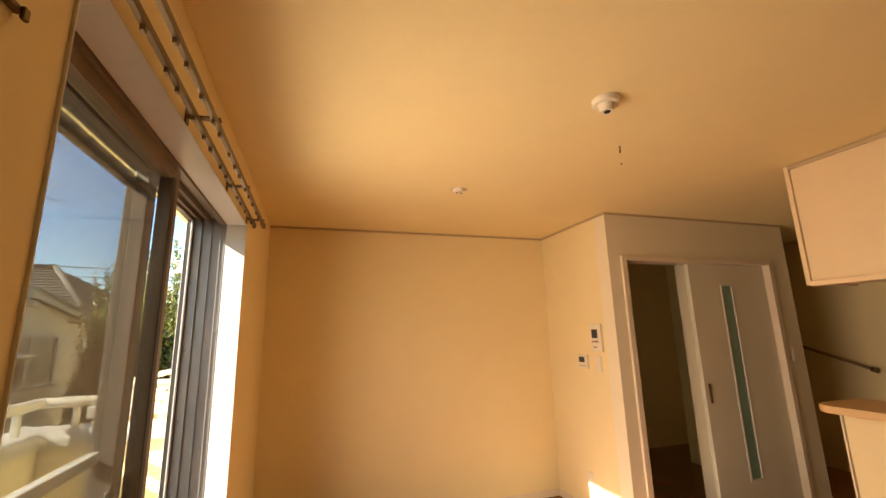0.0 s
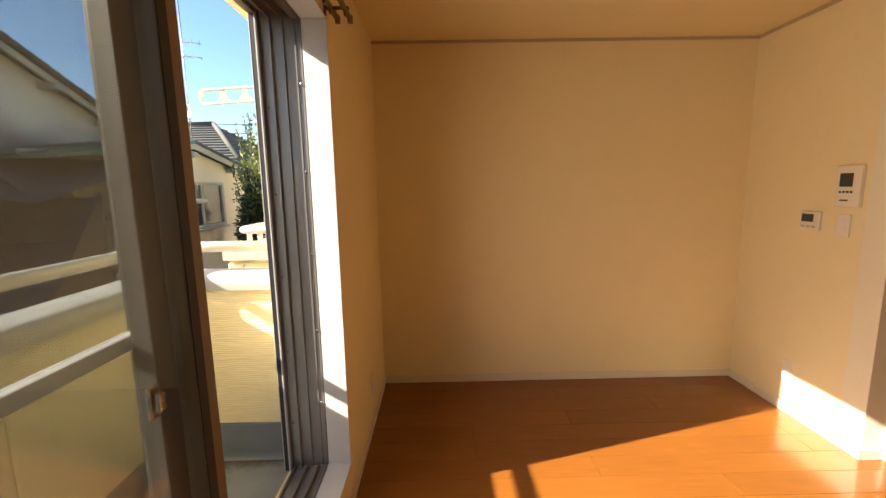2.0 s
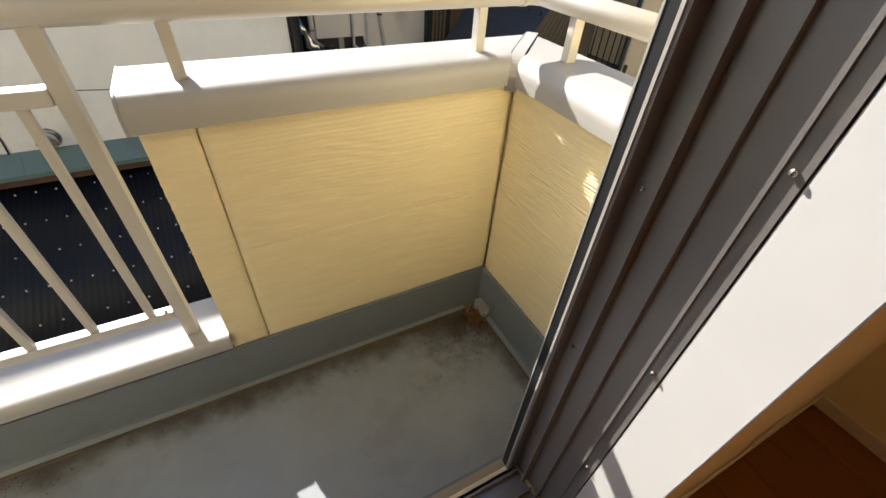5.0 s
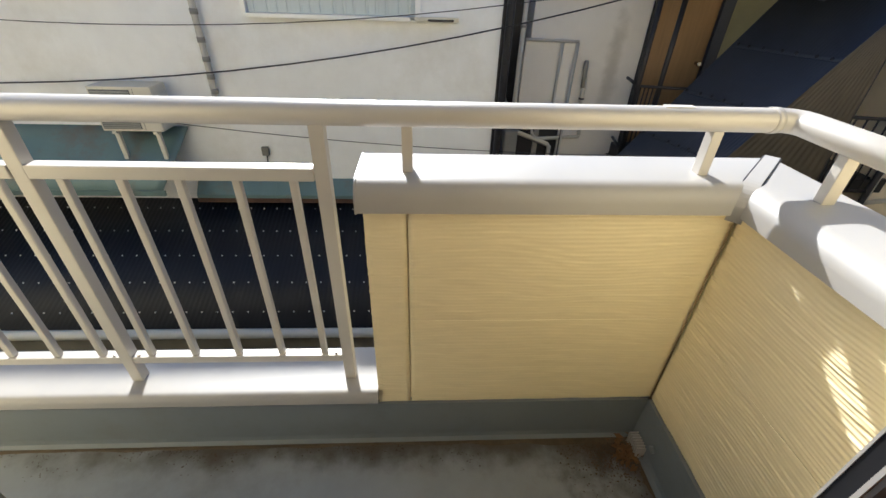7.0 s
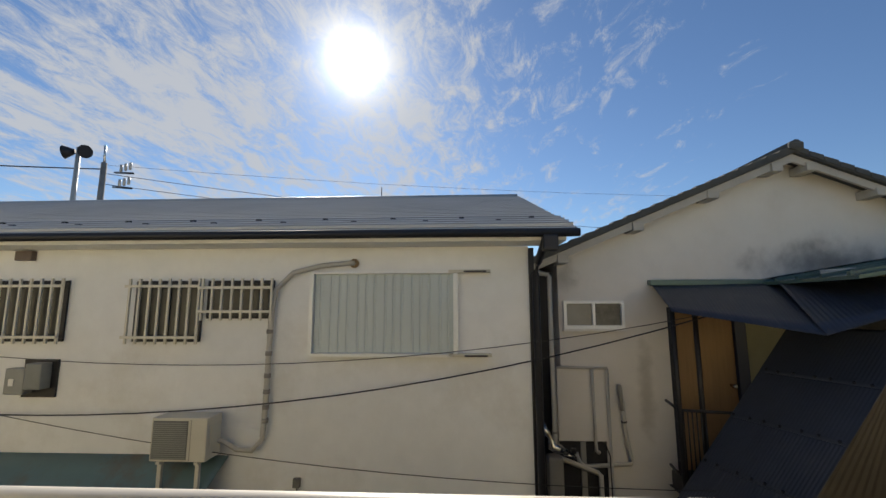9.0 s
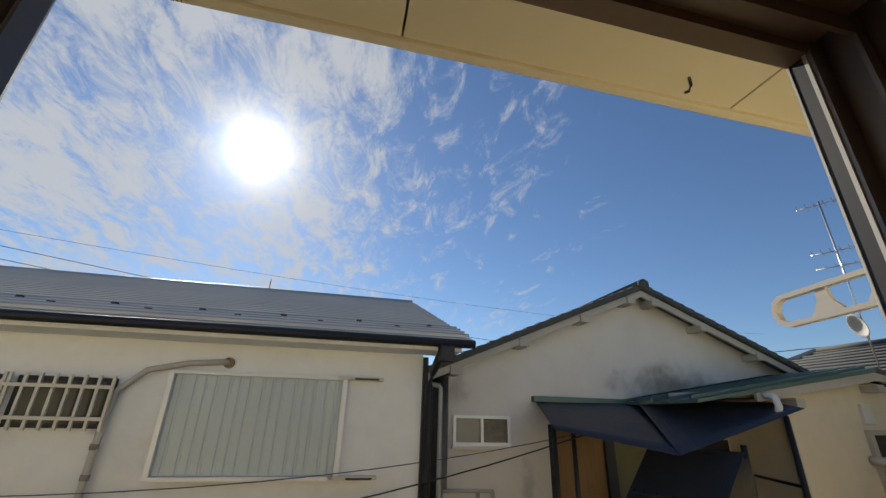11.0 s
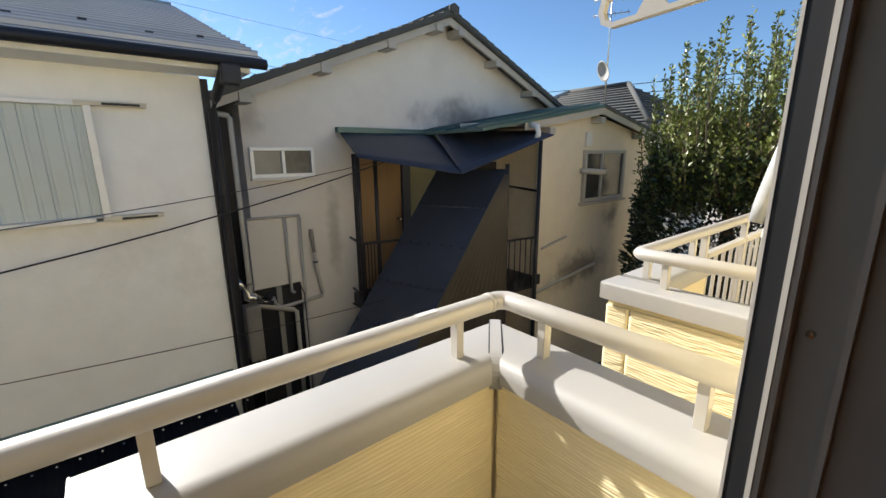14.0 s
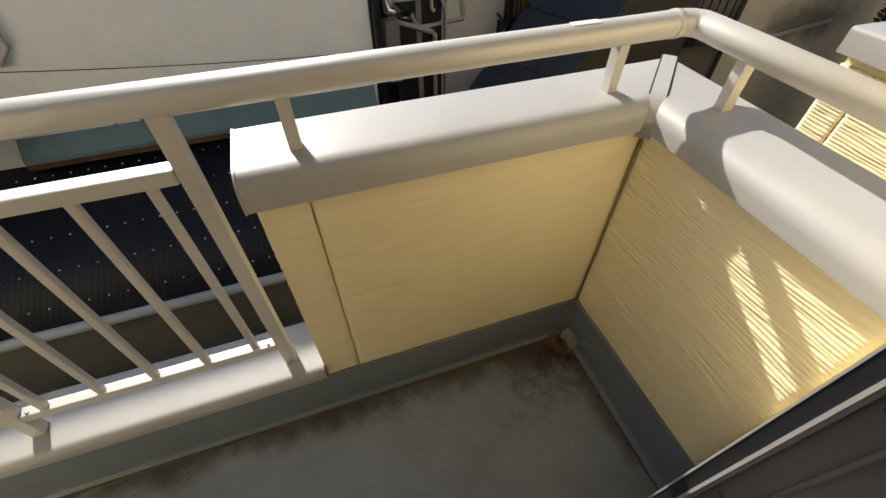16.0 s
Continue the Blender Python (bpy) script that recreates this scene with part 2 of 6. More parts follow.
STUCCO_B = mat("aged_stucco", (0.70, 0.66, 0.61), 0.9, var=0.07, scale=4, bump=0.002, bump_scale=110, stain=(0.36, 0.32, 0.27), stain_scale=0.5, stain_amount=0.45,
               blots=(((-5.65, 7.3, 2.15), (0.6, 1.25, 0.42), (0.16, 0.15, 0.14), 0.8, 2.2), ((-5.65, 4.75, 0.5), (0.5, 0.16, 0.9), (0.34, 0.31, 0.27), 0.6, 3.0), ((-5.65, 3.75, 2.0), (0.5, 0.25, 0.3), (0.30, 0.27, 0.23), 0.6, 4.0)))
STUCCO_C = mat("weathered_stucco", (0.74, 0.655, 0.52), 0.9, var=0.08, scale=4, bump=0.002, bump_scale=110, stain=(0.42, 0.36, 0.28), stain_scale=0.8, stain_amount=0.4,
               blots=(((-4.45, 9.2, -0.55), (0.6, 1.3, 0.45), (0.20, 0.175, 0.14), 0.85, 2.6), ((-4.45, 10.2, 0.35), (0.6, 0.5, 0.35), (0.22, 0.19, 0.15), 0.8, 3.0)))
SOFFIT = mat("cream_soffit", (0.74, 0.66, 0.47), 0.7, var=0.03, scale=8)
METALROOF = mat("dark_metal_roof", (0.40, 0.40, 0.41), 0.46, 0.35, var=0.12, scale=5, stretch=(1, 0.2, 1))
TILE = mat("slate_tile", (0.085, 0.085, 0.08), 0.9, var=0.2, scale=8, bump=0.002, bump_scale=40)
GREENROOF = mat("green_metal_roof", (0.10, 0.155, 0.135), 0.4, 0.4, var=0.12, scale=5, stain=(0.22, 0.21, 0.17), stain_amount=0.4)
TEAL = mat("teal_painted_metal", (0.13, 0.20, 0.205), 0.5, 0.2, var=0.1, scale=5, stain=(0.17, 0.075, 0.035), stain_scale=2.0, stain_amount=0.6)
NAVY = mat("navy_corrugated", (0.038, 0.044, 0.062), 0.42, 0.2, var=0.2, scale=5, stain=(0.055, 0.055, 0.06), stain_scale=1.6, stain_amount=0.5)
BLACKROOF = mat("black_corrugated", (0.010, 0.012, 0.018), 0.5, 0.1, spec=0.3, var=0.2, scale=5)
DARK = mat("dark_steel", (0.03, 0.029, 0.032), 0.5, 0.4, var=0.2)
PLY = mat("brown_plywood", (0.25, 0.15, 0.07), 0.6, var=0.25, scale=4, stretch=(1, 6, 0.4))
GREYPIPE = mat("grey_pvc", (0.46, 0.44, 0.40), 0.5, var=0.07)
WINGLASS = mat("dark_window_glass", (0.045, 0.045, 0.042), 0.2, var=0.4, scale=3, spec=0.35)
FROST = mat("frosted_window_glass", (0.24, 0.23, 0.20), 0.3, var=0.3, scale=3)
SHUTM = mat("pale_blue_shutter", (0.50, 0.555, 0.56), 0.5, 0.1, var=0.06, scale=5, stretch=(1, 1, 0.2), stain=(0.40, 0.41, 0.39), stain_amount=0.3)
ACM = mat("ivory_enamel", (0.60, 0.57, 0.49), 0.45, var=0.05)
CONCRETE = mat("old_concrete", (0.24, 0.23, 0.21), 0.9, var=0.18, scale=3, bump=0.004, bump_scale=25, stain=(0.1, 0.095, 0.08), stain_amount=0.6)
WIRE = mat("black_cable", (0.018, 0.018, 0.02), 0.5, var=0.1)
# two leaf greens: sun on the shoots and shade lower down are in the colour
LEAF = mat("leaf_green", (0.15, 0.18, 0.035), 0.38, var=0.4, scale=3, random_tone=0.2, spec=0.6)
LEAF_SHADED = mat("leaf_shaded", (0.020, 0.036, 0.012), 0.4, var=0.4, scale=3)
BARK = mat("bark", (0.10, 0.075, 0.05), 0.9, var=0.3, scale=20, bump=0.004, bump_scale=40)
CLOTH = mat("pale_grey_knit", (0.38, 0.385, 0.38), 0.95, var=0.2, scale=25, bump=0.001, bump_scale=200)
TEALCLIP = mat("teal_plastic", (0.02, 0.36, 0.33), 0.4, var=0.05)
ORANGEROOF = mat("orange_roof", (0.42, 0.17, 0.06), 0.8, var=0.15)
BRIGHT = mat("white_aluminium", (0.80, 0.80, 0.79), 0.35, 0.1, var=0.04, scale=10)
PLASTIC = mat("ivory_plastic", (0.78, 0.72, 0.62), 0.4, var=0.02)
LCD = mat("lcd_dark", (0.05, 0.055, 0.05), 0.2, var=0.1)


# ---- builders ----
def add_box(bm, x0, y0, z0, x1, y1, z1, bevel=0.0):
    xs, ys, zs = sorted((x0, x1)), sorted((y0, y1)), sorted((z0, z1))
    v = [bm.verts.new((x, y, z)) for x in xs for y in ys for z in zs]
    fs = [bm.faces.new([v[i] for i in q]) for q in ((0, 1, 3, 2), (4, 6, 7, 5), (0, 4, 5, 1), (2, 3, 7, 6), (0, 2, 6, 4), (1, 5, 7, 3))]
    if bevel:
        es = list({e for f in fs for e in f.edges})
        bmesh.ops.bevel(bm, geom=es, offset=bevel, segments=2, affect="EDGES", profile=0.6)
    return v


def boxes(*specs, bevel=0.0):
    bm = bmesh.new()
    for s in specs:
        add_box(bm, *s, bevel=bevel)
    return bm


def add_tube(bm, pts, r, sides=8, caps=True, flat=1.0):
    """A round bar along points; flat squashes its height."""
    pts = [Vector(p) for p in pts]
    rings = []
    for i, p in enumerate(pts):
        d = ((pts[min(i + 1, len(pts) - 1)] - p).normalized() + (p - pts[max(i - 1, 0)]).normalized()).normalized()
        ref = Vector((0, 0, 1)) if abs(d.z) < 0.9 else Vector((1, 0, 0))
        u = d.cross(ref).normalized()
        w = u.cross(d).normalized()
        rad = r[i] if isinstance(r, (list, tuple)) else r
        rings.append([bm.verts.new(p + u * math.cos(a) * rad + w * math.sin(a) * rad * flat) for a in [2 * math.pi * k / sides for k in range(sides)]])
    for a, b in zip(rings, rings[1:]):
        for k in range(sides):
            bm.faces.new((a[k], a[(k + 1) % sides], b[(k + 1) % sides], b[k])).smooth = True
    if caps:
        bm.faces.new(rings[0][::-1]); bm.faces.new(rings[-1])
    return bm


def tube(pts, r, sides=8, flat=1.0):
    return add_tube(bmesh.new(), pts, r, sides, True, flat)


def add_prism(bm, outline, axis, a, b):
    """A closed outline of (u, v) pairs pushed along an axis from a to b: axis x gives (y, z), y gives (x, z), z gives (x, y)."""
    def at(u, v, w):
        return {"x": (w, u, v), "y": (u, w, v), "z": (u, v, w)}[axis]
    lo = [bm.verts.new(at(u, v, a)) for u, v in outline]
    hi = [bm.verts.new(at(u, v, b)) for u, v in outline]
    bm.faces.new(lo); bm.faces.new(hi[::-1])
    for i in range(len(outline)):
        j = (i + 1) % len(outline)
        bm.faces.new((lo[j], lo[i], hi[i], hi[j]))
    return bm


def prism(outline, axis, a, b):
    return add_prism(bmesh.new(), outline, axis, a, b)


def bevelled(bm, w, segments=2):
    bmesh.ops.bevel(bm, geom=list(bm.edges), offset=w, segments=segments, affect="EDGES", profile=0.6)
    return bm


def finish(bm, name, material):
    bmesh.ops.recalc_face_normals(bm, faces=bm.faces)
    me = bpy.data.meshes.new(name)
    bm.to_mesh(me)
    bm.free()
    for m in (material if isinstance(material, (list, tuple)) else [material]):
        me.materials.append(m)
    return me


def thing(name, bm=None, material=None, label="", category="", group="", kind="", at=(0, 0, 0)):
    ob = new(name, finish(bm, name, material) if bm else None)
    ob.location = at
    return tagged(ob, label, category, group, kind)


def part(name, bm, material, parent, label=""):
    ob = new(name, finish(bm, name, material))
    ob.parent = parent
    return tagged(ob, label)


def piece(name, mesh, parent, at=(0, 0, 0)):
    ob = new(name, mesh)
    ob.parent = parent
    ob.location = at
    return ob


def sheet(p00, p10, p11, p01, nu, nv, amp=0.0, waves=0, thick=0.004, along="u", rough=0.0):
    """A four-cornered sheet with thickness; waves ridges across u (or v), amp their height."""
    p00, p10, p11, p01 = map(Vector, (p00, p10, p11, p01))
    nrm = (p10 - p00).cross(p01 - p00).normalized()
    bm = bmesh.new()
    layers = []
    for side in (0, 1):
        g = []
        for i in range(nu + 1):
            row = []
            for j in range(nv + 1):
                u, v = i / nu, j / nv
                p = (p00 * (1 - u) + p10 * u) * (1 - v) + (p01 * (1 - u) + p11 * u) * v
                s = u if along == "u" else v
                h = amp * math.sin(2 * math.pi * waves * s) + (rough * noise.noise(p * 2.3) if rough else 0)
                row.append(bm.verts.new(p + nrm * (h - side * thick)))
            g.append(row)
        layers.append(g)
    a, b = layers
    for i in range(nu):
        for j in range(nv):
            bm.faces.new((a[i][j], a[i + 1][j], a[i + 1][j + 1], a[i][j + 1])).smooth = True
            bm.faces.new((b[i][j + 1], b[i + 1][j + 1], b[i + 1][j], b[i][j])).smooth = True
    for i in range(nu):
        for j in (0, nv):
            bm.faces.new((a[i][j], b[i][j], b[i + 1][j], a[i + 1][j]))
    for j in range(nv):
        for i in (0, nu):
            bm.faces.new((a[i][j], a[i][j + 1], b[i][j + 1], b[i][j]))
    return bm


def ripple_panel(p00, pu, pv, out, thick=0.014, step_u=0.016, step_v=0.0026, depth=0.0029, broken=5.0):
    """A siding board with a hand-drawn ripple along its length. out: the way its face looks."""
    p00, pu, pv, out = map(Vector, (p00, pu, pv, out))
    nu, nv = max(2, int(pu.length / step_u)), max(2, int(pv.length / step_v))
    bm = bmesh.new()
    g = []
    for i in range(nu + 1):
        row = []
        for j in range(nv + 1):
            p = p00 + pu * (i / nu) + pv * (j / nv)
            s = (p.x + p.y)
            warp = 7.0 * noise.noise(Vector((s * 2.6, p.z * 7, 3.1))) + 2.0 * noise.noise(Vector((s * 9, p.z * 24, 8.4)))
            h = 0.34 * math.sin(2 * math.pi * p.z / 0.0112 + 1.5 * warp) + 0.75 * noise.noise(Vector((s * broken, p.z * 105 + warp, 1.3)))
            edge = 0.0 if 0 < i < nu and 0 < j < nv else -0.5 * depth
            row.append(bm.verts.new(p + out * (thick + h * depth + edge)))
        g.append(row)
    for i in range(nu):
        for j in range(nv):
            bm.faces.new((g[i][j], g[i + 1][j], g[i + 1][j + 1], g[i][j + 1])).smooth = True
    # sides back to the wall
    ring = [g[i][0] for i in range(nu + 1)] + [g[nu][j] for j in range(1, nv + 1)] + [g[i][nv] for i in range(nu - 1, -1, -1)] + [g[0][j] for j in range(nv - 1, 0, -1)]
    back = [bm.verts.new(v.co - out * thick) for v in ring]
    for k in range(len(ring)):
        m = (k + 1) % len(ring)
        bm.faces.new((ring[k], back[k], back[m], ring[m]))
    return bm


# ---- the room ----
WX, NEAR, FAR, SILL, HEAD = -0.26, 1.077, 2.809, 0.207, 2.093
floor = thing("floor", boxes((-0.02, -2.6, -0.12, 6.3, 5.2, -0.012)), mat("subfloor", (0.10, 0.04, 0.012), 0.8), "orange-brown glossy wooden plank floor", "floor", kind="structure")
wall_w = thing("wall_west", boxes((WX, -2.6, -0.12, 0, NEAR, 2.6), (WX, FAR + 0.021, -0.12, -0.0955, 4.12, 2.6), (-0.095, FAR, -0.12, 0, 4.12, 2.6), (WX, NEAR, -0.12, 0, FAR, SILL), (-0.095, NEAR, HEAD, 0, FAR, 2.6), (WX, NEAR, HEAD + 0.04, -0.0955, FAR, 2.6)), PAPER,
               "cream papered wall with the balcony window opening", "wall", kind="structure")
thing("wall_north", boxes((0, 4.0, -0.1, 2.72, 4.12, 2.4)), PAPER, "cream papered end wall of the room", "wall", kind="structure")
thing("wall_east", boxes((2.59, 3.16, -0.1, 2.72, 4.0, 2.4)), PAPER, "cream papered wall with intercom panels", "wall", kind="structure")
thing("wall_door", boxes((2.59, 3.03, -0.1, 2.74, 3.16, 2.4), (2.74, 3.03, 2.04, 4.33, 3.16, 2.4), (4.33, 3.03, -0.1, 4.58, 3.16, 2.4)), PAPER_PALE,
      "pale papered wall round the sliding door", "wall", kind="structure")
thing("wall_hall", boxes((2.72, 4.9, -0.1, 6.3, 5.02, 2.4), (5.62, -2.5, -0.1, 5.74, 4.9, 2.4), (4.46, 3.16, -0.1, 4.58, 4.3, 2.4)), PAPER, "plain pale wall of the hall", "wall", kind="structure")
thing("wall_south", boxes((0, -2.62, -0.1, 6.18, -2.5, 2.4)), PAPER, "plain cream wall of the room", "wall", kind="structure")
thing("ceiling", boxes((0, -2.6, 2.4, 6.3, 5.1, 2.5)), CEIL, "cream papered ceiling", "ceiling", kind="structure")
thing("wall_hall_partition", boxes((3.50, 3.17, 0, 3.60, 3.275, 2.4), bevel=0.004), PAPER_PALE, "short pale partition behind the sliding door", "wall", kind="structure")

# crown moulding and skirting
def strip(name, material, specs, label, category):
    for s in specs:
        thing(name, boxes(s, bevel=0.003), material, label, category, kind="structure")

strip("trim", CROWN, [(0.0, 3.986, 2.382, 2.59, 3.999, 2.399), (2.576, 3.03, 2.382, 2.589, 3.986, 2.399), (2.576, 3.016, 2.382, 4.58, 3.029, 2.399)],
      "thin brown wooden ceiling trim", "trim")
strip("baseboard", SKIRT, [(0.001, -2.5, 0, 0.01, 3.99, 0.058), (0.001, 3.99, 0, 2.589, 3.999, 0.058), (2.58, 3.021, 0, 2.589, 3.99, 0.058), (2.58, 3.021, 0, 2.74, 3.029, 0.058), (4.36, 3.021, 0, 4.58, 3.029, 0.058)],
      "low off-white skirting board", "baseboard")

# white reveal lining of the window
reveal = thing("window_trim", None, None, "white painted lining of the window opening", "trim", kind="structure")
part("side_lining", boxes((-0.094, FAR - 0.004, SILL, 0.006, FAR + 0.0, HEAD), bevel=0.002), WHITE, reveal)
part("side_lining", boxes((-0.094, NEAR, SILL, 0.006, NEAR + 0.004, HEAD), bevel=0.002), WHITE, reveal)
part("head_lining", boxes((-0.094, NEAR + 0.005, HEAD - 0.004, 0.006, FAR - 0.005, HEAD), bevel=0.002), WHITE, reveal)
part("sill_board", boxes((-0.094, NEAR + 0.005, SILL - 0.0, 0.008, FAR - 0.005, SILL + 0.006), bevel=0.002), WHITE, reveal)

# ---- the sliding window ----
window = thing("window_1", None, None, "bronze aluminium sliding balcony window, standing half open", "window", kind="structure")
jamb = [(-0.2525, FAR - 0.042), (-0.2475, FAR - 0.042), (-0.2475, FAR - 0.014), (-0.212, FAR - 0.012), (-0.212, FAR - 0.029), (-0.207, FAR - 0.029), (-0.207, FAR - 0.010),
        (-0.166, FAR - 0.008), (-0.166, FAR - 0.018), (-0.161, FAR - 0.018), (-0.161, FAR - 0.007), (-0.122, FAR - 0.005), (-0.122, FAR - 0.009), (-0.117, FAR - 0.009), (-0.117, FAR - 0.005), (-0.096, FAR - 0.005), (-0.096, FAR + 0.02), (-0.2525, FAR + 0.02)]
part("jamb", prism(jamb, "z", SILL - 0.01, HEAD + 0.038), BRONZE_L, window)
part("jamb", prism([(x, NEAR + (FAR - y)) for x, y in jamb], "z", SILL - 0.01, HEAD + 0.038), BRONZE_L, window)
part("gasket", boxes((-0.2755, FAR - 0.042, SILL, -0.2575, FAR, HEAD + 0.03)), RUBBER, window, "black rubber draught strip")
part("bright_edge", boxes((-0.2573, FAR - 0.0445, SILL, -0.2527, FAR, HEAD + 0.03)), ALU, window, "pale metal edge strip")
part("bright_edge", boxes((-0.2785, FAR - 0.043, SILL, -0.2757, FAR, HEAD + 0.03)), ALU, window, "pale metal edge strip")
head = [(-0.278, HEAD + 0.002), (-0.25, HEAD + 0.002), (-0.25, HEAD + 0.02), (-0.213, HEAD + 0.02), (-0.213, HEAD - 0.008), (-0.207, HEAD - 0.008), (-0.207, HEAD + 0.02), (-0.167, HEAD + 0.02), (-0.167, HEAD - 0.012),
        (-0.161, HEAD - 0.012), (-0.161, HEAD + 0.02), (-0.122, HEAD + 0.02), (-0.122, HEAD - 0.014), (-0.096, HEAD - 0.014), (-0.096, HEAD + 0.038), (-0.278, HEAD + 0.038)]
part("head_track", prism(head, "y", NEAR + 0.03, FAR - 0.03), BRONZE, window)
sill = [(-0.285, SILL - 0.03), (-0.285, SILL - 0.012), (-0.25, SILL + 0.0), (-0.238, SILL + 0.0), (-0.238, SILL + 0.016), (-0.233, SILL + 0.016), (-0.233, SILL + 0.002), (-0.184, SILL + 0.004), (-0.184, SILL + 0.022), (-0.179, SILL + 0.022),
        (-0.179, SILL + 0.004), (-0.134, SILL + 0.006), (-0.134, SILL + 0.026), (-0.129, SILL + 0.026), (-0.129, SILL + 0.006), (-0.096, SILL + 0.012), (-0.096, SILL - 0.03)]
part("sill_track", prism(sill, "y", NEAR + 0.02, FAR - 0.02), BRONZE_L, window)
for z in (0.42, 0.75, 1.08, 1.42, 1.76):
    for x in (-0.236, -0.108):
        bm = bmesh.new()
        bmesh.ops.create_uvsphere(bm, u_segments=10, v_segments=6, radius=0.0045, matrix=pose(x, FAR - (0.013 if x < -0.2 else 0.006), z + (0.09 if x > -0.2 else 0)))
        part("screw", bm, STEEL, window, "small bright screw head")


def sash(x0, x1, y0, y1, name, label, tone, stile=0.045):
    s = part(name, boxes((x0, y0, SILL + 0.02, x1, y0 + 0.045, HEAD - 0.005), (x0, y1 - stile, SILL + 0.02, x1, y1, HEAD - 0.005),
                         (x0, y0 + 0.046, SILL + 0.02, x1, y1 - stile - 0.001, SILL + 0.085), (x0, y0 + 0.046, HEAD - 0.06, x1, y1 - stile - 0.001, HEAD - 0.005), bevel=0.003), tone, window, label)
    mid = (x0 + x1) / 2
    pane = part("pane", boxes((mid - 0.003, y0 + 0.04, SILL + 0.08, mid + 0.003, y1 - stile + 0.004, HEAD - 0.055)), GLASS, s, "clear glass pane")
    pane.visible_shadow = False
    return s

outer = sash(-0.205, -0.162, NEAR + 0.03, 1.978, "outer_sash", "bronze aluminium sash with clear glass", BRONZE_M, 0.07)
inner = sash(-0.150, -0.108, NEAR + 0.05, 2.022, "inner_sash", "bronze aluminium sash slid open", BRONZE, 0.072)
part("edge_gasket", boxes((-0.146, 2.0225, SILL + 0.03, -0.122, 2.030, HEAD - 0.055), bevel=0.001), RUBBER, inner, "black rubber edge strip")
part("stile_channel", boxes((-0.1076, 1.9515, SILL + 0.03, -0.1055, 1.982, HEAD - 0.055)), RUBBER, inner, "black channel in the sash stile")
lock = bmesh.new()
add_box(lock, -0.165, 1.872, 0.985, -0.155, 1.905, 1.055, bevel=0.004)
add_box(lock, -0.153, 1.878, 1.0, -0.140, 1.898, 1.04, bevel=0.005)
part("crescent_lock", lock, STEEL, outer, "bright metal crescent catch")

# insect screen on the outer track
screen = thing("insect_screen", None, None, "grey insect screen with a pale middle bar outside the window", "insect screen")
part("screen_frame", boxes((-0.247, NEAR + 0.04, SILL + 0.02, -0.222, NEAR + 0.07, HEAD - 0.06), (-0.247, 1.955, SILL + 0.02, -0.222, 1.988, HEAD - 0.06),
                           (-0.247, NEAR + 0.07, SILL + 0.02, -0.222, 1.955, SILL + 0.06), (-0.247, NEAR + 0.07, HEAD - 0.10, -0.222, 1.955, HEAD - 0.06), bevel=0.003), BRONZE_M, screen)
part("middle_bar", boxes((-0.249, NEAR + 0.07, 1.115, -0.218, 1.965, 1.147), bevel=0.004), ALU, screen, "pale grey aluminium middle bar")


def screen_mesh_material():
    m = bpy.data.materials.new("screen_mesh")
    m.use_nodes = True
    nt = m.node_tree
    nt.nodes.clear()
    n, l = nt.nodes.new, nt.links.new
    tr = n("ShaderNodeBsdfTransparent"); df = n("ShaderNodeBsdfDiffuse"); df.inputs[0].default_value = (0.17, 0.165, 0.155, 1)
    mx = n("ShaderNodeMixShader"); mx.inputs[0].default_value = 0.34
    l(tr.outputs[0], mx.inputs[1]); l(df.outputs[0], mx.inputs[2])
    out = n("ShaderNodeOutputMaterial"); l(mx.outputs[0], out.inputs["Surface"])
    return m

net = part("mesh_net", boxes((-0.2355, NEAR + 0.068, SILL + 0.055, -0.2345, 1.957, HEAD - 0.095)), screen_mesh_material(), screen, "fine grey mosquito net")

# curtain rails: two slim tracks on brackets
rail = thing("curtain_rail", None, None, "double dark bronze curtain rail with runners above the window", "curtain rail")
for x in (0.035, 0.085):
    part("track", boxes((x - 0.007, 0.93, 2.098, x + 0.007, 2.86, 2.118), bevel=0.002), BRASS, rail, "slim brown metal track")
    part("end_cap", boxes((x - 0.01, 2.86, 2.092, x + 0.01, 2.875, 2.122), bevel=0.003), BRONZE, rail)
    for k in range(16):
        y = 1.0 + k * 0.118 + 0.02 * math.sin(k * 2.3 + x * 40)
        bm = boxes((x - 0.005, y - 0.008, 2.084, x + 0.005, y + 0.008, 2.0975), bevel=0.002)
        part("runner", bm, BRASS, rail)
for y in (1.05, 1.65, 2.25, 2.80):
    part("bracket", boxes((0.001, y - 0.012, 2.12, 0.095, y + 0.012, 2.126), (0.001, y - 0.014, 2.10, 0.006, y + 0.014, 2.16), bevel=0.0015), BRASS, rail)
hk = thing("wall_bracket", boxes((0.001, 0.90, 1.892, 0.012, 0.965, 1.90), (0.012, 0.955, 1.882, 0.018, 0.966, 1.90), bevel=0.002), BRASS, "small dark bracket on the wall by the window", "bracket")

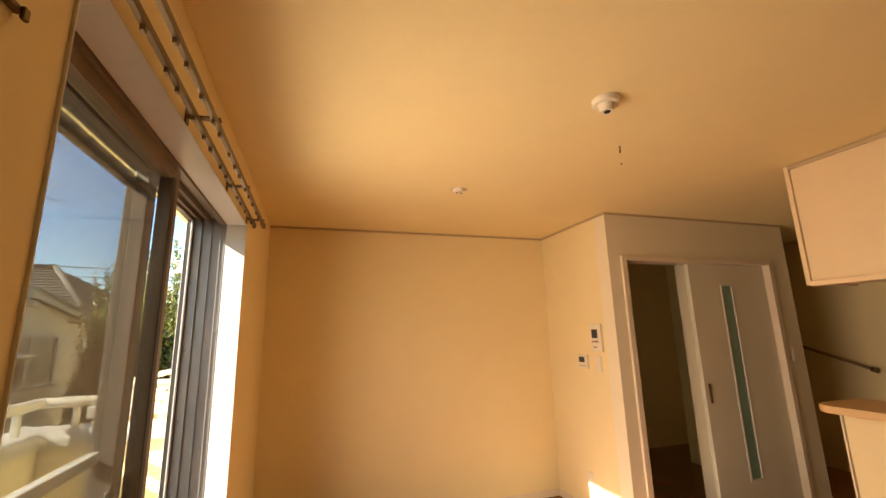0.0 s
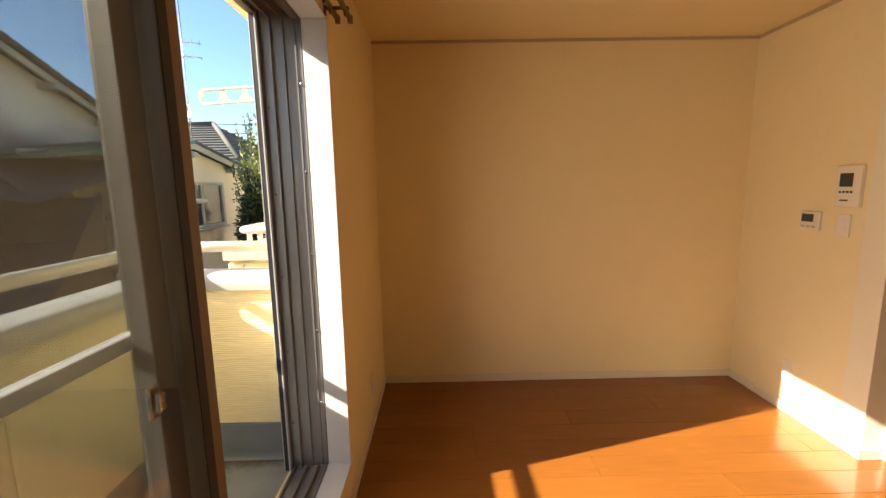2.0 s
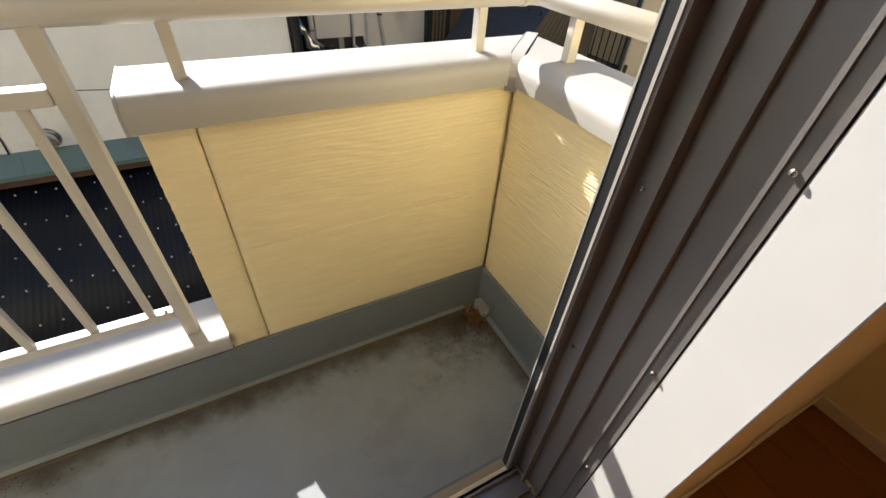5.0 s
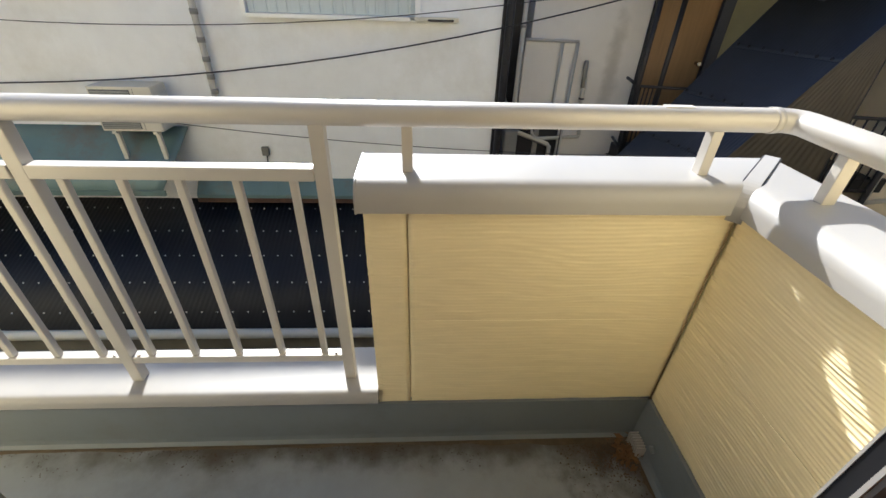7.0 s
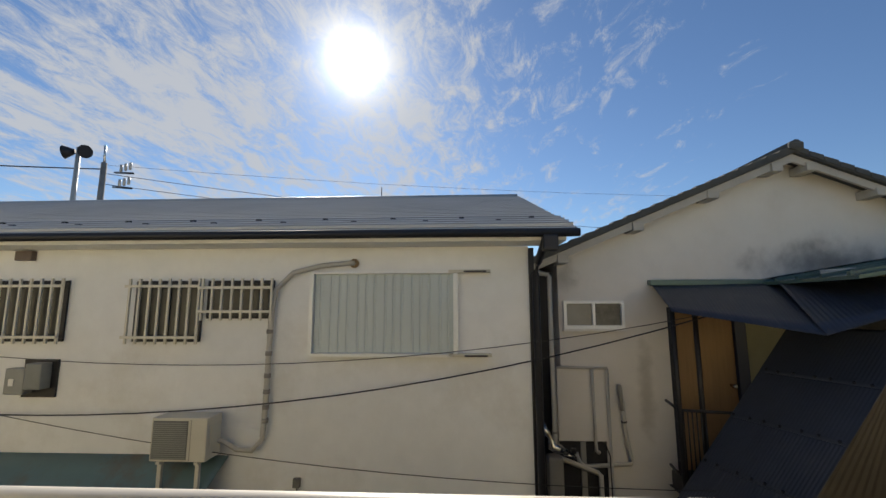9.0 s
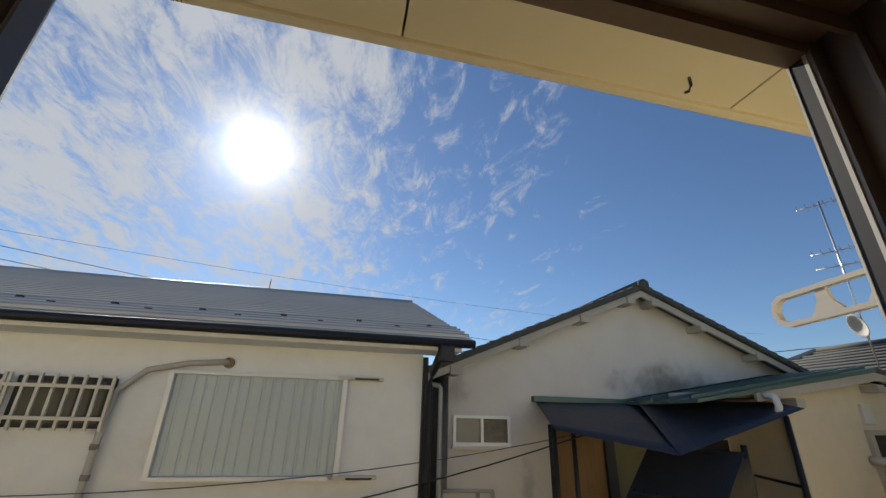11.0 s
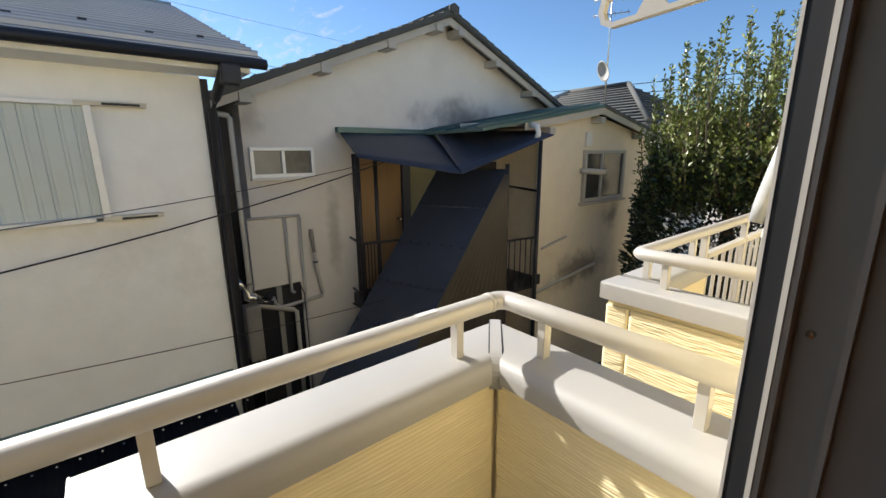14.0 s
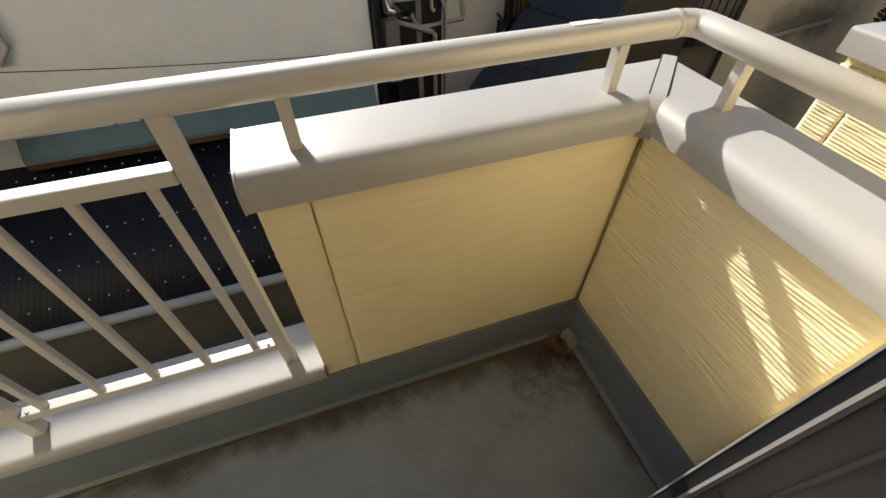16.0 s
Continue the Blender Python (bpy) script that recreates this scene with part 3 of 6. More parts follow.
# ---- sliding door to the hall ----
dframe = thing("door_1", None, None, "pale sliding door with a green glass slit, half open", "door", kind="structure")
for s in ((2.705, 3.012, 0, 2.752, 3.17, 2.045), (4.315, 3.012, 0, 4.362, 3.17, 2.045)):
    part("door_post", boxes(s, bevel=0.003), SKIRT, dframe)
part("door_head", boxes((2.753, 3.012, 2.01, 4.314, 3.17, 2.05), bevel=0.003), SKIRT, dframe)
leaf = part("door_leaf", boxes((3.428, 3.07, 0.008, 3.76, 3.104, 2.008), (3.90, 3.07, 0.008, 4.31, 3.104, 2.008), (3.76, 3.07, 0.008, 3.90, 3.104, 0.255), (3.76, 3.07, 1.832, 3.90, 3.104, 2.008)), DOORM, dframe, "pale wood-print door leaf")
part("glass_slit", boxes((3.775, 3.08, 0.268, 3.885, 3.094, 1.82)), GREENGL, leaf, "narrow frosted green glass")
part("slit_frame", boxes((3.76, 3.064, 0.255, 3.774, 3.069, 1.832), (3.886, 3.064, 0.255, 3.90, 3.069, 1.832), (3.774, 3.064, 0.255, 3.886, 3.069, 0.267), (3.774, 3.064, 1.821, 3.886, 3.069, 1.832)), WHITE, leaf)
part("door_pull", boxes((3.462, 3.058, 0.87, 3.482, 3.069, 1.02), bevel=0.004), BRASS, leaf, "dark recessed pull handle")

# hall: stair rail on the far wall
hr = thing("stair_handrail", None, None, "round brown wooden handrail sloping along the hall wall", "handrail")
part("rail_bar", tube([(5.56, 3.9, 1.32), (5.56, 3.07, 1.03)], 0.015, 10), mat("rail_wood", (0.26, 0.16, 0.08), 0.45, var=0.2), hr)
part("rail_end", tube([(5.56, 3.09, 1.035), (5.56, 3.04, 1.02)], 0.024, 12), BRASS, hr, "dark metal end cap")
for y in (3.72, 3.2):
    part("rail_bracket", tube([(5.56, y, 1.02 + (y - 3.04) * 0.35), (5.615, y, 1.0 + (y - 3.04) * 0.35)], 0.008), BRASS, hr)

# kitchen peninsula with a hanging cupboard
cup = thing("hanging_cupboard", None, None, "cream hanging kitchen cupboard under the ceiling", "cupboard")
part("cupboard_body", boxes((3.06, -1.2, 1.70, 3.44, 1.95, 2.399)), CABIN, cup)
part("end_panel", boxes((3.045, 1.951, 1.69, 3.455, 1.975, 2.399), bevel=0.003), CABIN, cup)
part("bottom_trim", boxes((3.04, -1.2, 1.682, 3.059, 1.95, 1.712), bevel=0.004), CABIN, cup)
part("top_trim", boxes((3.045, -1.2, 2.375, 3.059, 1.95, 2.398), bevel=0.003), CROWN, cup)
low = thing("kitchen_counter", None, None, "cream kitchen counter half wall with a rounded wooden top", "counter")
part("half_wall", boxes((3.05, -1.2, 0, 3.20, 1.93, 1.022)), PAPER, low)
bm = prism([(2.92, -1.2), (2.92, 1.90), (2.935, 1.95), (2.97, 1.985), (3.02, 2.0), (3.32, 2.0), (3.32, -1.2)], "z", 1.024, 1.062)
part("counter_top", bevelled(bm, 0.006), mat("counter_wood", (0.62, 0.42, 0.22), 0.4, var=0.1, scale=8, stretch=(8, 1, 8)), low, "pale wooden counter top")
part("corner_bead", boxes((3.036, 1.931, 0, 3.06, 1.94, 1.02), bevel=0.002), SKIRT, low)

# ceiling fittings
def disc(bm, x, y, z0, z1, r0, r1, seg=28):
    bmesh.ops.create_cone(bm, cap_ends=True, segments=seg, radius1=r0, radius2=r1, depth=z1 - z0, matrix=pose(x, y, (z0 + z1) / 2))

sm = thing("smoke_alarm", None, None, "round ivory smoke alarm on the ceiling", "smoke alarm")
bm = bmesh.new(); disc(bm, 1.50, 1.625, 2.375, 2.399, 0.052, 0.056); part("alarm_base", bevelled(bm, 0.002, 1), PLASTIC, sm)
bm = bmesh.new(); disc(bm, 1.50, 1.625, 2.345, 2.3745, 0.026, 0.034); part("sensor_head", bm, PLASTIC, sm)
bm = bmesh.new(); disc(bm, 1.50, 1.625, 2.341, 2.3448, 0.010, 0.014); part("sensor_tip", bm, DARK, sm, "dark sensor cage")
rose = thing("ceiling_rose", None, None, "small round ivory ceiling light socket", "light socket")
bm = bmesh.new(); disc(bm, 1.26, 2.775, 2.372, 2.399, 0.034, 0.038); part("rose_body", bevelled(bm, 0.002, 1), PLASTIC, rose)
part("rose_slots", boxes((1.238, 2.768, 2.3705, 1.252, 2.782, 2.3718), (1.268, 2.768, 2.3705, 1.282, 2.782, 2.3718)), BRASS, rose, "two brass slots")
part("rose_tab", boxes((1.205, 2.77, 2.393, 1.315, 2.78, 2.399)), PLASTIC, rose)
ch = thing("ceiling_hook", tube([(1.861, 1.973, 2.399), (1.861, 1.973, 2.372), (1.853, 1.965, 2.36), (1.842, 1.955, 2.352), (1.838, 1.95, 2.362)], 0.0035, 6), BRASS, "small dark metal hook in the ceiling", "hook")
thing("ceiling_mark", boxes((2.028, 2.158, 2.3955, 2.036, 2.168, 2.3995)), BRASS, "small dark screw plug in the ceiling", "screw plug")

# intercom, heater panel, switches, sockets on the end wall return
ic = thing("intercom", None, None, "ivory wall intercom with a small dark screen", "intercom")
part("case", boxes((2.566, 3.185, 1.30, 2.589, 3.315, 1.515), bevel=0.004), PLASTIC, ic)
part("screen", boxes((2.5635, 3.225, 1.405, 2.5655, 3.295, 1.475)), LCD, ic, "dark display")
for k in range(4):
    part("button", boxes((2.563, 3.222 + k * 0.02, 1.372, 2.5655, 3.233 + k * 0.02, 1.383)), DARK, ic)
part("label_bar", boxes((2.5645, 3.24, 1.33, 2.5656, 3.285, 1.338)), BRASS, ic)
hp = thing("water_heater_panel", None, None, "white wall control panel with a grey display", "control panel")
part("case", boxes((2.571, 3.395, 1.155, 2.589, 3.52, 1.265), bevel=0.004), PLASTIC, hp)
part("display", boxes((2.5685, 3.43, 1.205, 2.5705, 3.505, 1.25)), LCD, hp, "dark display")
for k in range(3):
    part("button", boxes((2.5685, 3.415 + k * 0.034, 1.172, 2.5705, 3.437 + k * 0.034, 1.184)), GREYPIPE, hp)
def plate(name, x0, y0, z0, x1, y1, z1, label, category, axis):
    ob = thing(name, None, None, label, category)
    part("plate", boxes((x0, y0, z0, x1, y1, z1), bevel=0.003), PLASTIC, ob)
    return ob
sw = plate("light_switch", 2.581, 3.23, 1.14, 2.589, 3.30, 1.26, "white light switch plate on the wall", "switch", "x")
part("rocker", boxes((2.577, 3.245, 1.17, 2.5805, 3.285, 1.235), bevel=0.001), PLASTIC, sw)
so = plate("wall_socket", 2.581, 3.47, 0.215, 2.589, 3.54, 0.335, "white wall socket above the skirting", "socket", "x")
part("socket_face", boxes((2.578, 3.49, 0.25, 2.5805, 3.52, 0.30), bevel=0.001), PLASTIC, so)
so2 = plate("wall_socket", 0.001, 3.42, 0.215, 0.008, 3.49, 0.335, "white wall socket on the window wall", "socket", "x")
part("socket_face", boxes((0.0085, 3.44, 0.25, 0.0115, 3.47, 0.30), bevel=0.001), PLASTIC, so2)
sw2 = plate("light_switch", 4.42, 3.021, 1.16, 4.49, 3.029, 1.28, "white light switch plate beside the door", "switch", "y")
part("rocker", boxes((4.435, 3.017, 1.185, 4.475, 3.0205, 1.255), bevel=0.001), PLASTIC, sw2)

# ---- the building outside ----
thing("facade", boxes((-0.273, -16.0, -2.9, -0.262, NEAR - 0.01, 2.5), (-0.273, FAR + 0.01, -2.9, -0.262, 18.0, 2.5), (-0.273, NEAR - 0.01, HEAD + 0.042, -0.262, FAR + 0.01, 2.5), (-0.273, NEAR - 0.01, -2.9, -0.262, FAR + 0.01, SILL - 0.032)),
      SIDING, "pale yellow sided outside wall of the apartment", "wall", kind="structure")
EV = 2.45
eave = thing("eave", None, None, "cream eave with jointed soffit boards over the balcony", "eave", kind="structure")
part("roof_edge", boxes((-0.69, -16.2, 2.437, -0.665, 18.2, 2.58), bevel=0.004), SOFFIT, eave)
part("roof_deck", boxes((-0.665, -16.2, 2.50, 6.4, 18.2, 2.62)), METALROOF, eave)
for k in range(14):
    y0, y1 = 3.183 + (k - 7) * 0.91 + 0.003, 3.183 + (k - 6) * 0.91 - 0.003
    part("soffit_board", boxes((-0.664, y0, EV, -0.274, y1, EV + 0.008)), SOFFIT, eave)
part("soffit_hook", tube([(-0.60, 2.99, 2.45), (-0.60, 2.99, 2.425), (-0.61, 2.99, 2.415), (-0.62, 2.99, 2.42)], 0.004, 6), DARK, eave)
part("vent_grille", boxes(*[(-0.45 + 0.012 * i, 3.25, 2.441, -0.444 + 0.012 * i, 3.62, 2.449) for i in range(9)]), SOFFIT, eave)

# ---- balcony ----
PX, PY, CAPZ = -0.917, 3.10, 1.03
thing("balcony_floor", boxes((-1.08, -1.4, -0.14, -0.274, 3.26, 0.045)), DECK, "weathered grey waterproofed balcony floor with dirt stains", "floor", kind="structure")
up = thing("balcony_upstand", None, None, "grey waterproof upstand round the balcony floor", "upstand", kind="structure")
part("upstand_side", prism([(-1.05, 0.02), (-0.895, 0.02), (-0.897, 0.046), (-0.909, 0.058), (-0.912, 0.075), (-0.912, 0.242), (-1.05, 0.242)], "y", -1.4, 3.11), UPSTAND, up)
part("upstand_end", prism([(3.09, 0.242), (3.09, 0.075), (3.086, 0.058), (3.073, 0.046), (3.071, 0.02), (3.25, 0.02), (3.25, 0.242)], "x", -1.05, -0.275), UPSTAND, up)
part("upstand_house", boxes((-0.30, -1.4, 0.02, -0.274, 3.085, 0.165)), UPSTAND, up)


def parapet(y_end, side, name):
    """The walls of one balcony corner: west face at PX, return wall at y_end looking -y (inside) and +y (outside)."""
    w = thing(name, boxes((-1.075, 2.20, 0.245, -0.935, y_end + 0.15, 0.955), (-0.935, y_end + 0.018, 0.245, -0.275, y_end + 0.15, 0.955)), SIDING, "pale yellow ripple sided balcony parapet", "parapet", kind="structure")
    return w

par = parapet(PY, 1, "balcony_wall")
part("siding_board", ripple_panel((-0.935, 2.292, 0.243), (0, 0.812, 0), (0, 0, 0.3575), (1, 0, 0), depth=0.0017), SIDING, par)
part("siding_board", ripple_panel((-0.935, 2.292, 0.601), (0, 0.812, 0), (0, 0, 0.357), (1, 0, 0), depth=0.0017), SIDING, par)
part("corner_board", ripple_panel((-0.935, 2.187, 0.243), (0, 0.1015, 0), (0, 0, 0.3575), (1, 0, 0), depth=0.0017), SIDING, par)
part("corner_board", ripple_panel((-0.935, 2.187, 0.601), (0, 0.1015, 0), (0, 0, 0.357), (1, 0, 0), depth=0.0017), SIDING, par)
part("siding_board", ripple_panel((-0.9215, 3.116, 0.243), (0.6045, 0, 0), (0, 0, 0.3575), (0, -1, 0)), SIDING, par)
part("siding_board", ripple_panel((-0.9215, 3.116, 0.601), (0.6045, 0, 0), (0, 0, 0.357), (0, -1, 0)), SIDING, par)
part("end_board", ripple_panel((-1.078, 2.2, 0.30), (0.157, 0, 0), (0, 0, 0.655), (0, -1, 0)), SIDING, par)
part("corner_seal", tube([(-0.915, 3.098, 0.243), (-0.915, 3.098, 0.95)], 0.0026, 6), mat("brown_sealant", (0.22, 0.165, 0.095), 0.6), par, "dark sealant bead")


def cap_profile(inner, outer, z0, z1, axis, a, b, lip=0.0):
    s = 1 if inner > outer else -1
    r = 0.045 if z1 - z0 > 0.06 else 0.024
    pts = [(inner, z0)]
    for k in range(8):
        a_ = math.pi / 2 * k / 7
        pts.append((inner - s * r * (1 - math.cos(a_)), z1 - r * (1 - math.sin(a_))))
    for k in range(5):
        a_ = math.pi / 2 * k / 4
        pts.append((outer + s * 0.012 * (1 - math.sin(a_)), z1 + 0.003 - 0.012 * (1 - math.cos(a_))))
    pts.append((outer, z0))
    bm = prism(pts, axis, a, b)
    for f in bm.faces:
        f.smooth = len(f.verts) == 4
    for e in bm.edges:
        if any(len(f.verts) != 4 for f in e.link_faces) or all(abs(v.co.z - z0) < 1e-6 for v in e.verts):
            e.smooth = False
    return bm

def mitred(axis, a, inner, outer, z0, z1, mitre):
    """Coping whose far end is cut along the corner's diagonal. mitre(u) gives the end of the run for a point u across the profile."""
    bm = cap_profile(inner, outer, z0, z1, axis, a, 99.0)
    k = 1 if axis == "y" else 0
    for v in bm.verts:
        if v.co[k] > 50:
            v.co[k] = mitre(v.co[1 - k])
    return bm

cap = thing("parapet_cap", None, None, "cream metal coping on the balcony parapet", "coping")
part("coping", mitred("y", 2.178, -0.893, -1.087, 0.958, CAPZ, lambda u: 3.072 + (-0.893 - u) * 1.03 - 0.001), CAPM, cap)
part("coping", mitred("x", -0.275, 3.072, 3.272, 0.958, CAPZ, lambda u: -0.893 - (u - 3.072) / 1.03 + 0.001), CAPM, cap)
d = Vector((-0.697, 0.717, 0))
sd = Vector((0.717, 0.697, 0))
bm = bmesh.new()
o = Vector((-0.893, 3.072, 0))
R = 0.045
line = [(-0.010, 0.950), (-0.010, CAPZ - R)]
for k in range(1, 9):
    a = math.pi / 2 * k / 8
    line.append((R * (1 - math.cos(a)) * 1.41 - 0.010 * (1 - k / 8), CAPZ - R * (1 - math.sin(a)) + 0.004))
line += [(0.16, CAPZ + 0.005), (0.272, CAPZ + 0.006)]
prev = None
for t, z in line:
    p = o + d * t
    row = [bm.verts.new((p.x + sd.x * w, p.y + sd.y * w, z - dz)) for w, dz in ((-0.0175, 0.0), (0.0175, 0.0), (0.0175, 0.006), (-0.0175, 0.006))]
    if prev:
        for q in range(4):
            bm.faces.new((prev[q], prev[(q + 1) % 4], row[(q + 1) % 4], row[q]))
    else:
        bm.faces.new(row)
    prev = row
bm.faces.new(prev[::-1])
part("joint_cover", bm, CAPM, cap, "cream joint cover strip over the corner")
for w in (-0.0195, 0.0195):
    part("joint_seal", tube([o + d * t + sd * w + Vector((0, 0, z - 0.003)) for t, z in line[2:]], 0.0022, 5), RUBBER, cap, "dark sealant line")
part("end_cap", cap_profile(-0.8915, -1.0885, 0.9565, CAPZ + 0.0015, "y", 2.173, 2.1775), CAPM, cap)
lowcap = thing("kerb_cap", None, None, "cream metal coping on the low balcony kerb", "coping")
part("coping", cap_profile(-0.895, -1.10, 0.268, 0.31, "y", -1.3, 2.186), CAPM, lowcap)
thing("balcony_kerb", boxes((-1.08, -1.3, -0.14, -0.93, 2.19, 0.266)), SIDING, "low yellow kerb wall under the balcony bars", "kerb", kind="structure")


def railing(name, y0_bars, corner_y, end_x, label, bars_to):
    rl = thing(name, None, None, label, "railing")
    zc, x = 1.160, -0.978
    bend = [(x + 0.0, corner_y - 0.03, zc), (x + 0.006, corner_y - 0.012, zc), (x + 0.018, corner_y, zc), (x + 0.035, corner_y + 0.004, zc)]
    part("top_rail", add_tube(bmesh.new(), [(x, bars_to, zc), (x, corner_y - 0.06, zc), *bend, (end_x, corner_y + 0.004, zc)], 0.031, 16, flat=0.88), ALU, rl)
    part("rail_joint", add_tube(bmesh.new(), [(x, corner_y - 0.062, zc), (x, corner_y - 0.045, zc)], 0.0325, 16, flat=0.9), ALU, rl)
    return rl

rl = railing("balcony_railing", 2.094, 3.18, -0.275, "cream aluminium balcony railing with upright bars", -1.3)
ZC = 1.160
for y in (2.292, 3.003):
    part("short_post", boxes((-0.993, y - 0.012, CAPZ, -0.963, y + 0.012, ZC - 0.02), bevel=0.002), ALU, rl)
for x in (-0.82, -0.42):
    part("short_post", boxes((x - 0.012, 3.172, CAPZ, x + 0.012, 3.202, ZC - 0.02), bevel=0.002), ALU, rl)
posts = (2.094, 1.425, 0.755, 0.085)
for y in posts:
    part("post", boxes((-0.995, y - 0.017, 0.312, -0.961, y + 0.017, ZC - 0.02), bevel=0.003), ALU, rl)
for a, b in zip(posts, posts[1:]):
    part("mid_rail", boxes((-0.994, b + 0.018, 1.005, -0.958, a - 0.018, 1.038), bevel=0.004), ALU, rl)
    part("bottom_rail", boxes((-0.992, b + 0.018, 0.392, -0.962, a - 0.018, 0.418), bevel=0.003), ALU, rl)
    for y in (a - 0.036, b + 0.036):
        bm = bmesh.new()
        bmesh.ops.create_uvsphere(bm, u_segments=8, v_segments=5, radius=0.0055, matrix=pose(-0.970, y, 0.4175))
        part("screw", bm, STEEL, rl, "small bright screw head")
    for k in range(5):
        y = a - 0.072 - k * 0.131
        part("bar", boxes((-0.986, y - 0.009, 0.419, -0.968, y + 0.009, 1.004), bevel=0.003), ALU, rl)
thing("rail_sticker", boxes((-0.987, 2.865, 1.1868, -0.969, 2.93, 1.1882)), WHITE, "small white paper sticker on the top rail", "sticker")

# drain with a clump of dead leaves in the corner
dr = thing("drain", None, None, "grey drain grate with dead leaves in the balcony corner", "drain")
bm = bmesh.new()
for k in range(7):
    add_box(bm, -0.885 + 0.010 * k, 3.055, 0.04, -0.881 + 0.010 * k, 3.088, 0.10, bevel=0.001)
part("grate", bm, GREYPIPE, dr)
part("overflow_pipe", tube([(-0.80, 3.09, 0.13), (-0.80, 3.072, 0.13)], 0.012, 12), UPSTAND, dr)
rnd = random.Random(4)
bm = bmesh.new()
for k in range(90):
    c = Vector((-0.84 + rnd.gauss(0, 0.03), 3.03 + rnd.gauss(0, 0.025), 0.048 + abs(rnd.gauss(0, 0.012))))
    r = rnd.uniform(0.006, 0.02)
    m = Matrix.Translation(c) @ Euler((rnd.uniform(-.9, .9), rnd.uniform(-.9, .9), rnd.uniform(0, 6))).to_matrix().to_4x4()
    vs = [bm.verts.new(m @ Vector((u * r, v * r * 0.5, w * r))) for u, v, w in ((-1, 0, 0), (0, -1, .25), (1, 0, 0), (0, 1, .25))]
    bm.faces.new(vs)
tagged(thing("dead_leaves", bm, mat("dead_leaf", (0.16, 0.085, 0.035), 0.8, var=0.4, scale=30), "small clump of dead brown leaves", "leaves", kind="stuff"))

# laundry pole bracket on the outside wall
pb = thing("laundry_pole_bracket", None, None, "cream aluminium laundry pole bracket on the outside wall", "pole bracket")


def ladder_bracket():
    """A flat arm of two rails joined by flared webs, standing on edge."""
    bm = bmesh.new()
    L, h = 0.47, 0.078
    outline = [(-0.0, -h / 2), (L - 0.03, -h / 2), (L - 0.008, -h / 2 + 0.012), (L, 0), (L - 0.008, h / 2 - 0.012), (L - 0.03, h / 2), (0, h / 2)]
    t = 0.011
    inner = [(t, -h / 2 + t), (L - 0.035, -h / 2 + t), (L - 0.018, -h / 2 + 0.02), (L - 0.012, 0), (L - 0.018, h / 2 - 0.02), (L - 0.035, h / 2 - t), (t, h / 2 - t)]
    for w in (-0.009, 0.009):
        lo = [bm.verts.new((u, w, v)) for u, v in outline]
        li = [bm.verts.new((u, w, v)) for u, v in inner]
        for i in range(7):
            bm.faces.new((lo[i], lo[(i + 1) % 7], li[(i + 1) % 7], li[i]))
    bm.verts.ensure_lookup_table()
    for base in (0, 7):
        for i in range(7):
            a, b = base + i, base + (i + 1) % 7
            bm.faces.new([bm.verts[k] for k in (a, b, b + 14, a + 14)])
    for c in (0.13, 0.24, 0.35):
        add_prism(bm, [(c - 0.034, -h / 2 + t), (c + 0.034, -h / 2 + t), (c + 0.014, 0.0), (c + 0.011, h / 2 - t), (c - 0.011, h / 2 - t), (c - 0.014, 0.0)], "y", -0.006, 0.006)
    return bm

arm = part("arm", ladder_bracket(), CAPM, pb)
arm.matrix_basis = pose(-0.287, 3.25, 1.925, 0, 3, 180)
part("wall_plate", boxes((-0.287, 3.22, 1.87, -0.274, 3.28, 2.07), bevel=0.003), CAPM, pb)

# ---- ground and neighbouring houses ----
thing("ground", boxes((-2500, -2500, -3.1, 2500, 2500, -2.95)), mat("alley_ground", (0.11, 0.10, 0.085), 0.95, var=0.3, scale=1.5, stain=(0.05, 0.05, 0.04)), "dark trodden earth and concrete between the houses", "ground", kind="structure")

# the neighbour's balcony beyond the gap
NB = 3.965
nb = thing("neighbour_balcony", None, None, "pale yellow sided balcony of the next apartment", "balcony")
part("slab", boxes((-1.08, NB, -0.2, -0.274, 8.6, 0.045)), DECK, nb)
nbw = part("parapet_wall", boxes((-1.06, NB + 0.015, -0.2, -0.275, NB + 0.15, 0.955), (-1.06, NB + 0.15, -0.2, -0.93, 4.75, 0.955)), SIDING, nb)
for z0 in (-0.15, 0.21, 0.57):
    part("siding_board", ripple_panel((-0.955, NB + 0.015, z0), (0.68, 0, 0), (0, 0, 0.358), (0, -1, 0), step_u=0.011, step_v=0.003, depth=0.0036, broken=17.0), SIDING, nbw)
    part("corner_board", ripple_panel((-1.062, NB + 0.015, z0), (0.10, 0, 0), (0, 0, 0.358), (0, -1, 0), step_u=0.011, step_v=0.003, depth=0.0036, broken=17.0), SIDING, nbw)
part("coping", cap_profile(NB + 0.17, NB - 0.022, 0.958, CAPZ, "x", -1.085, -0.275), CAPM, nb)
part("coping", cap_profile(-0.893, -1.087, 0.957, CAPZ - 0.002, "y", NB + 0.172, 4.76), CAPM, nb)
part("kerb", boxes((-1.08, 4.751, -0.2, -0.93, 8.6, 0.30)), CAPM, nb)
nr = thing("neighbour_railing", None, None, "cream aluminium railing of the next balcony", "railing")
ny = NB + 0.085
part("top_rail", add_tube(bmesh.new(), [(-0.985, 8.5, ZC), (-0.985, ny + 0.05, ZC), (-0.98, ny + 0.02, ZC), (-0.965, ny + 0.004, ZC), (-0.94, ny, ZC), (-0.275, ny, ZC)], 0.031, 14, flat=0.88), ALU, nr)
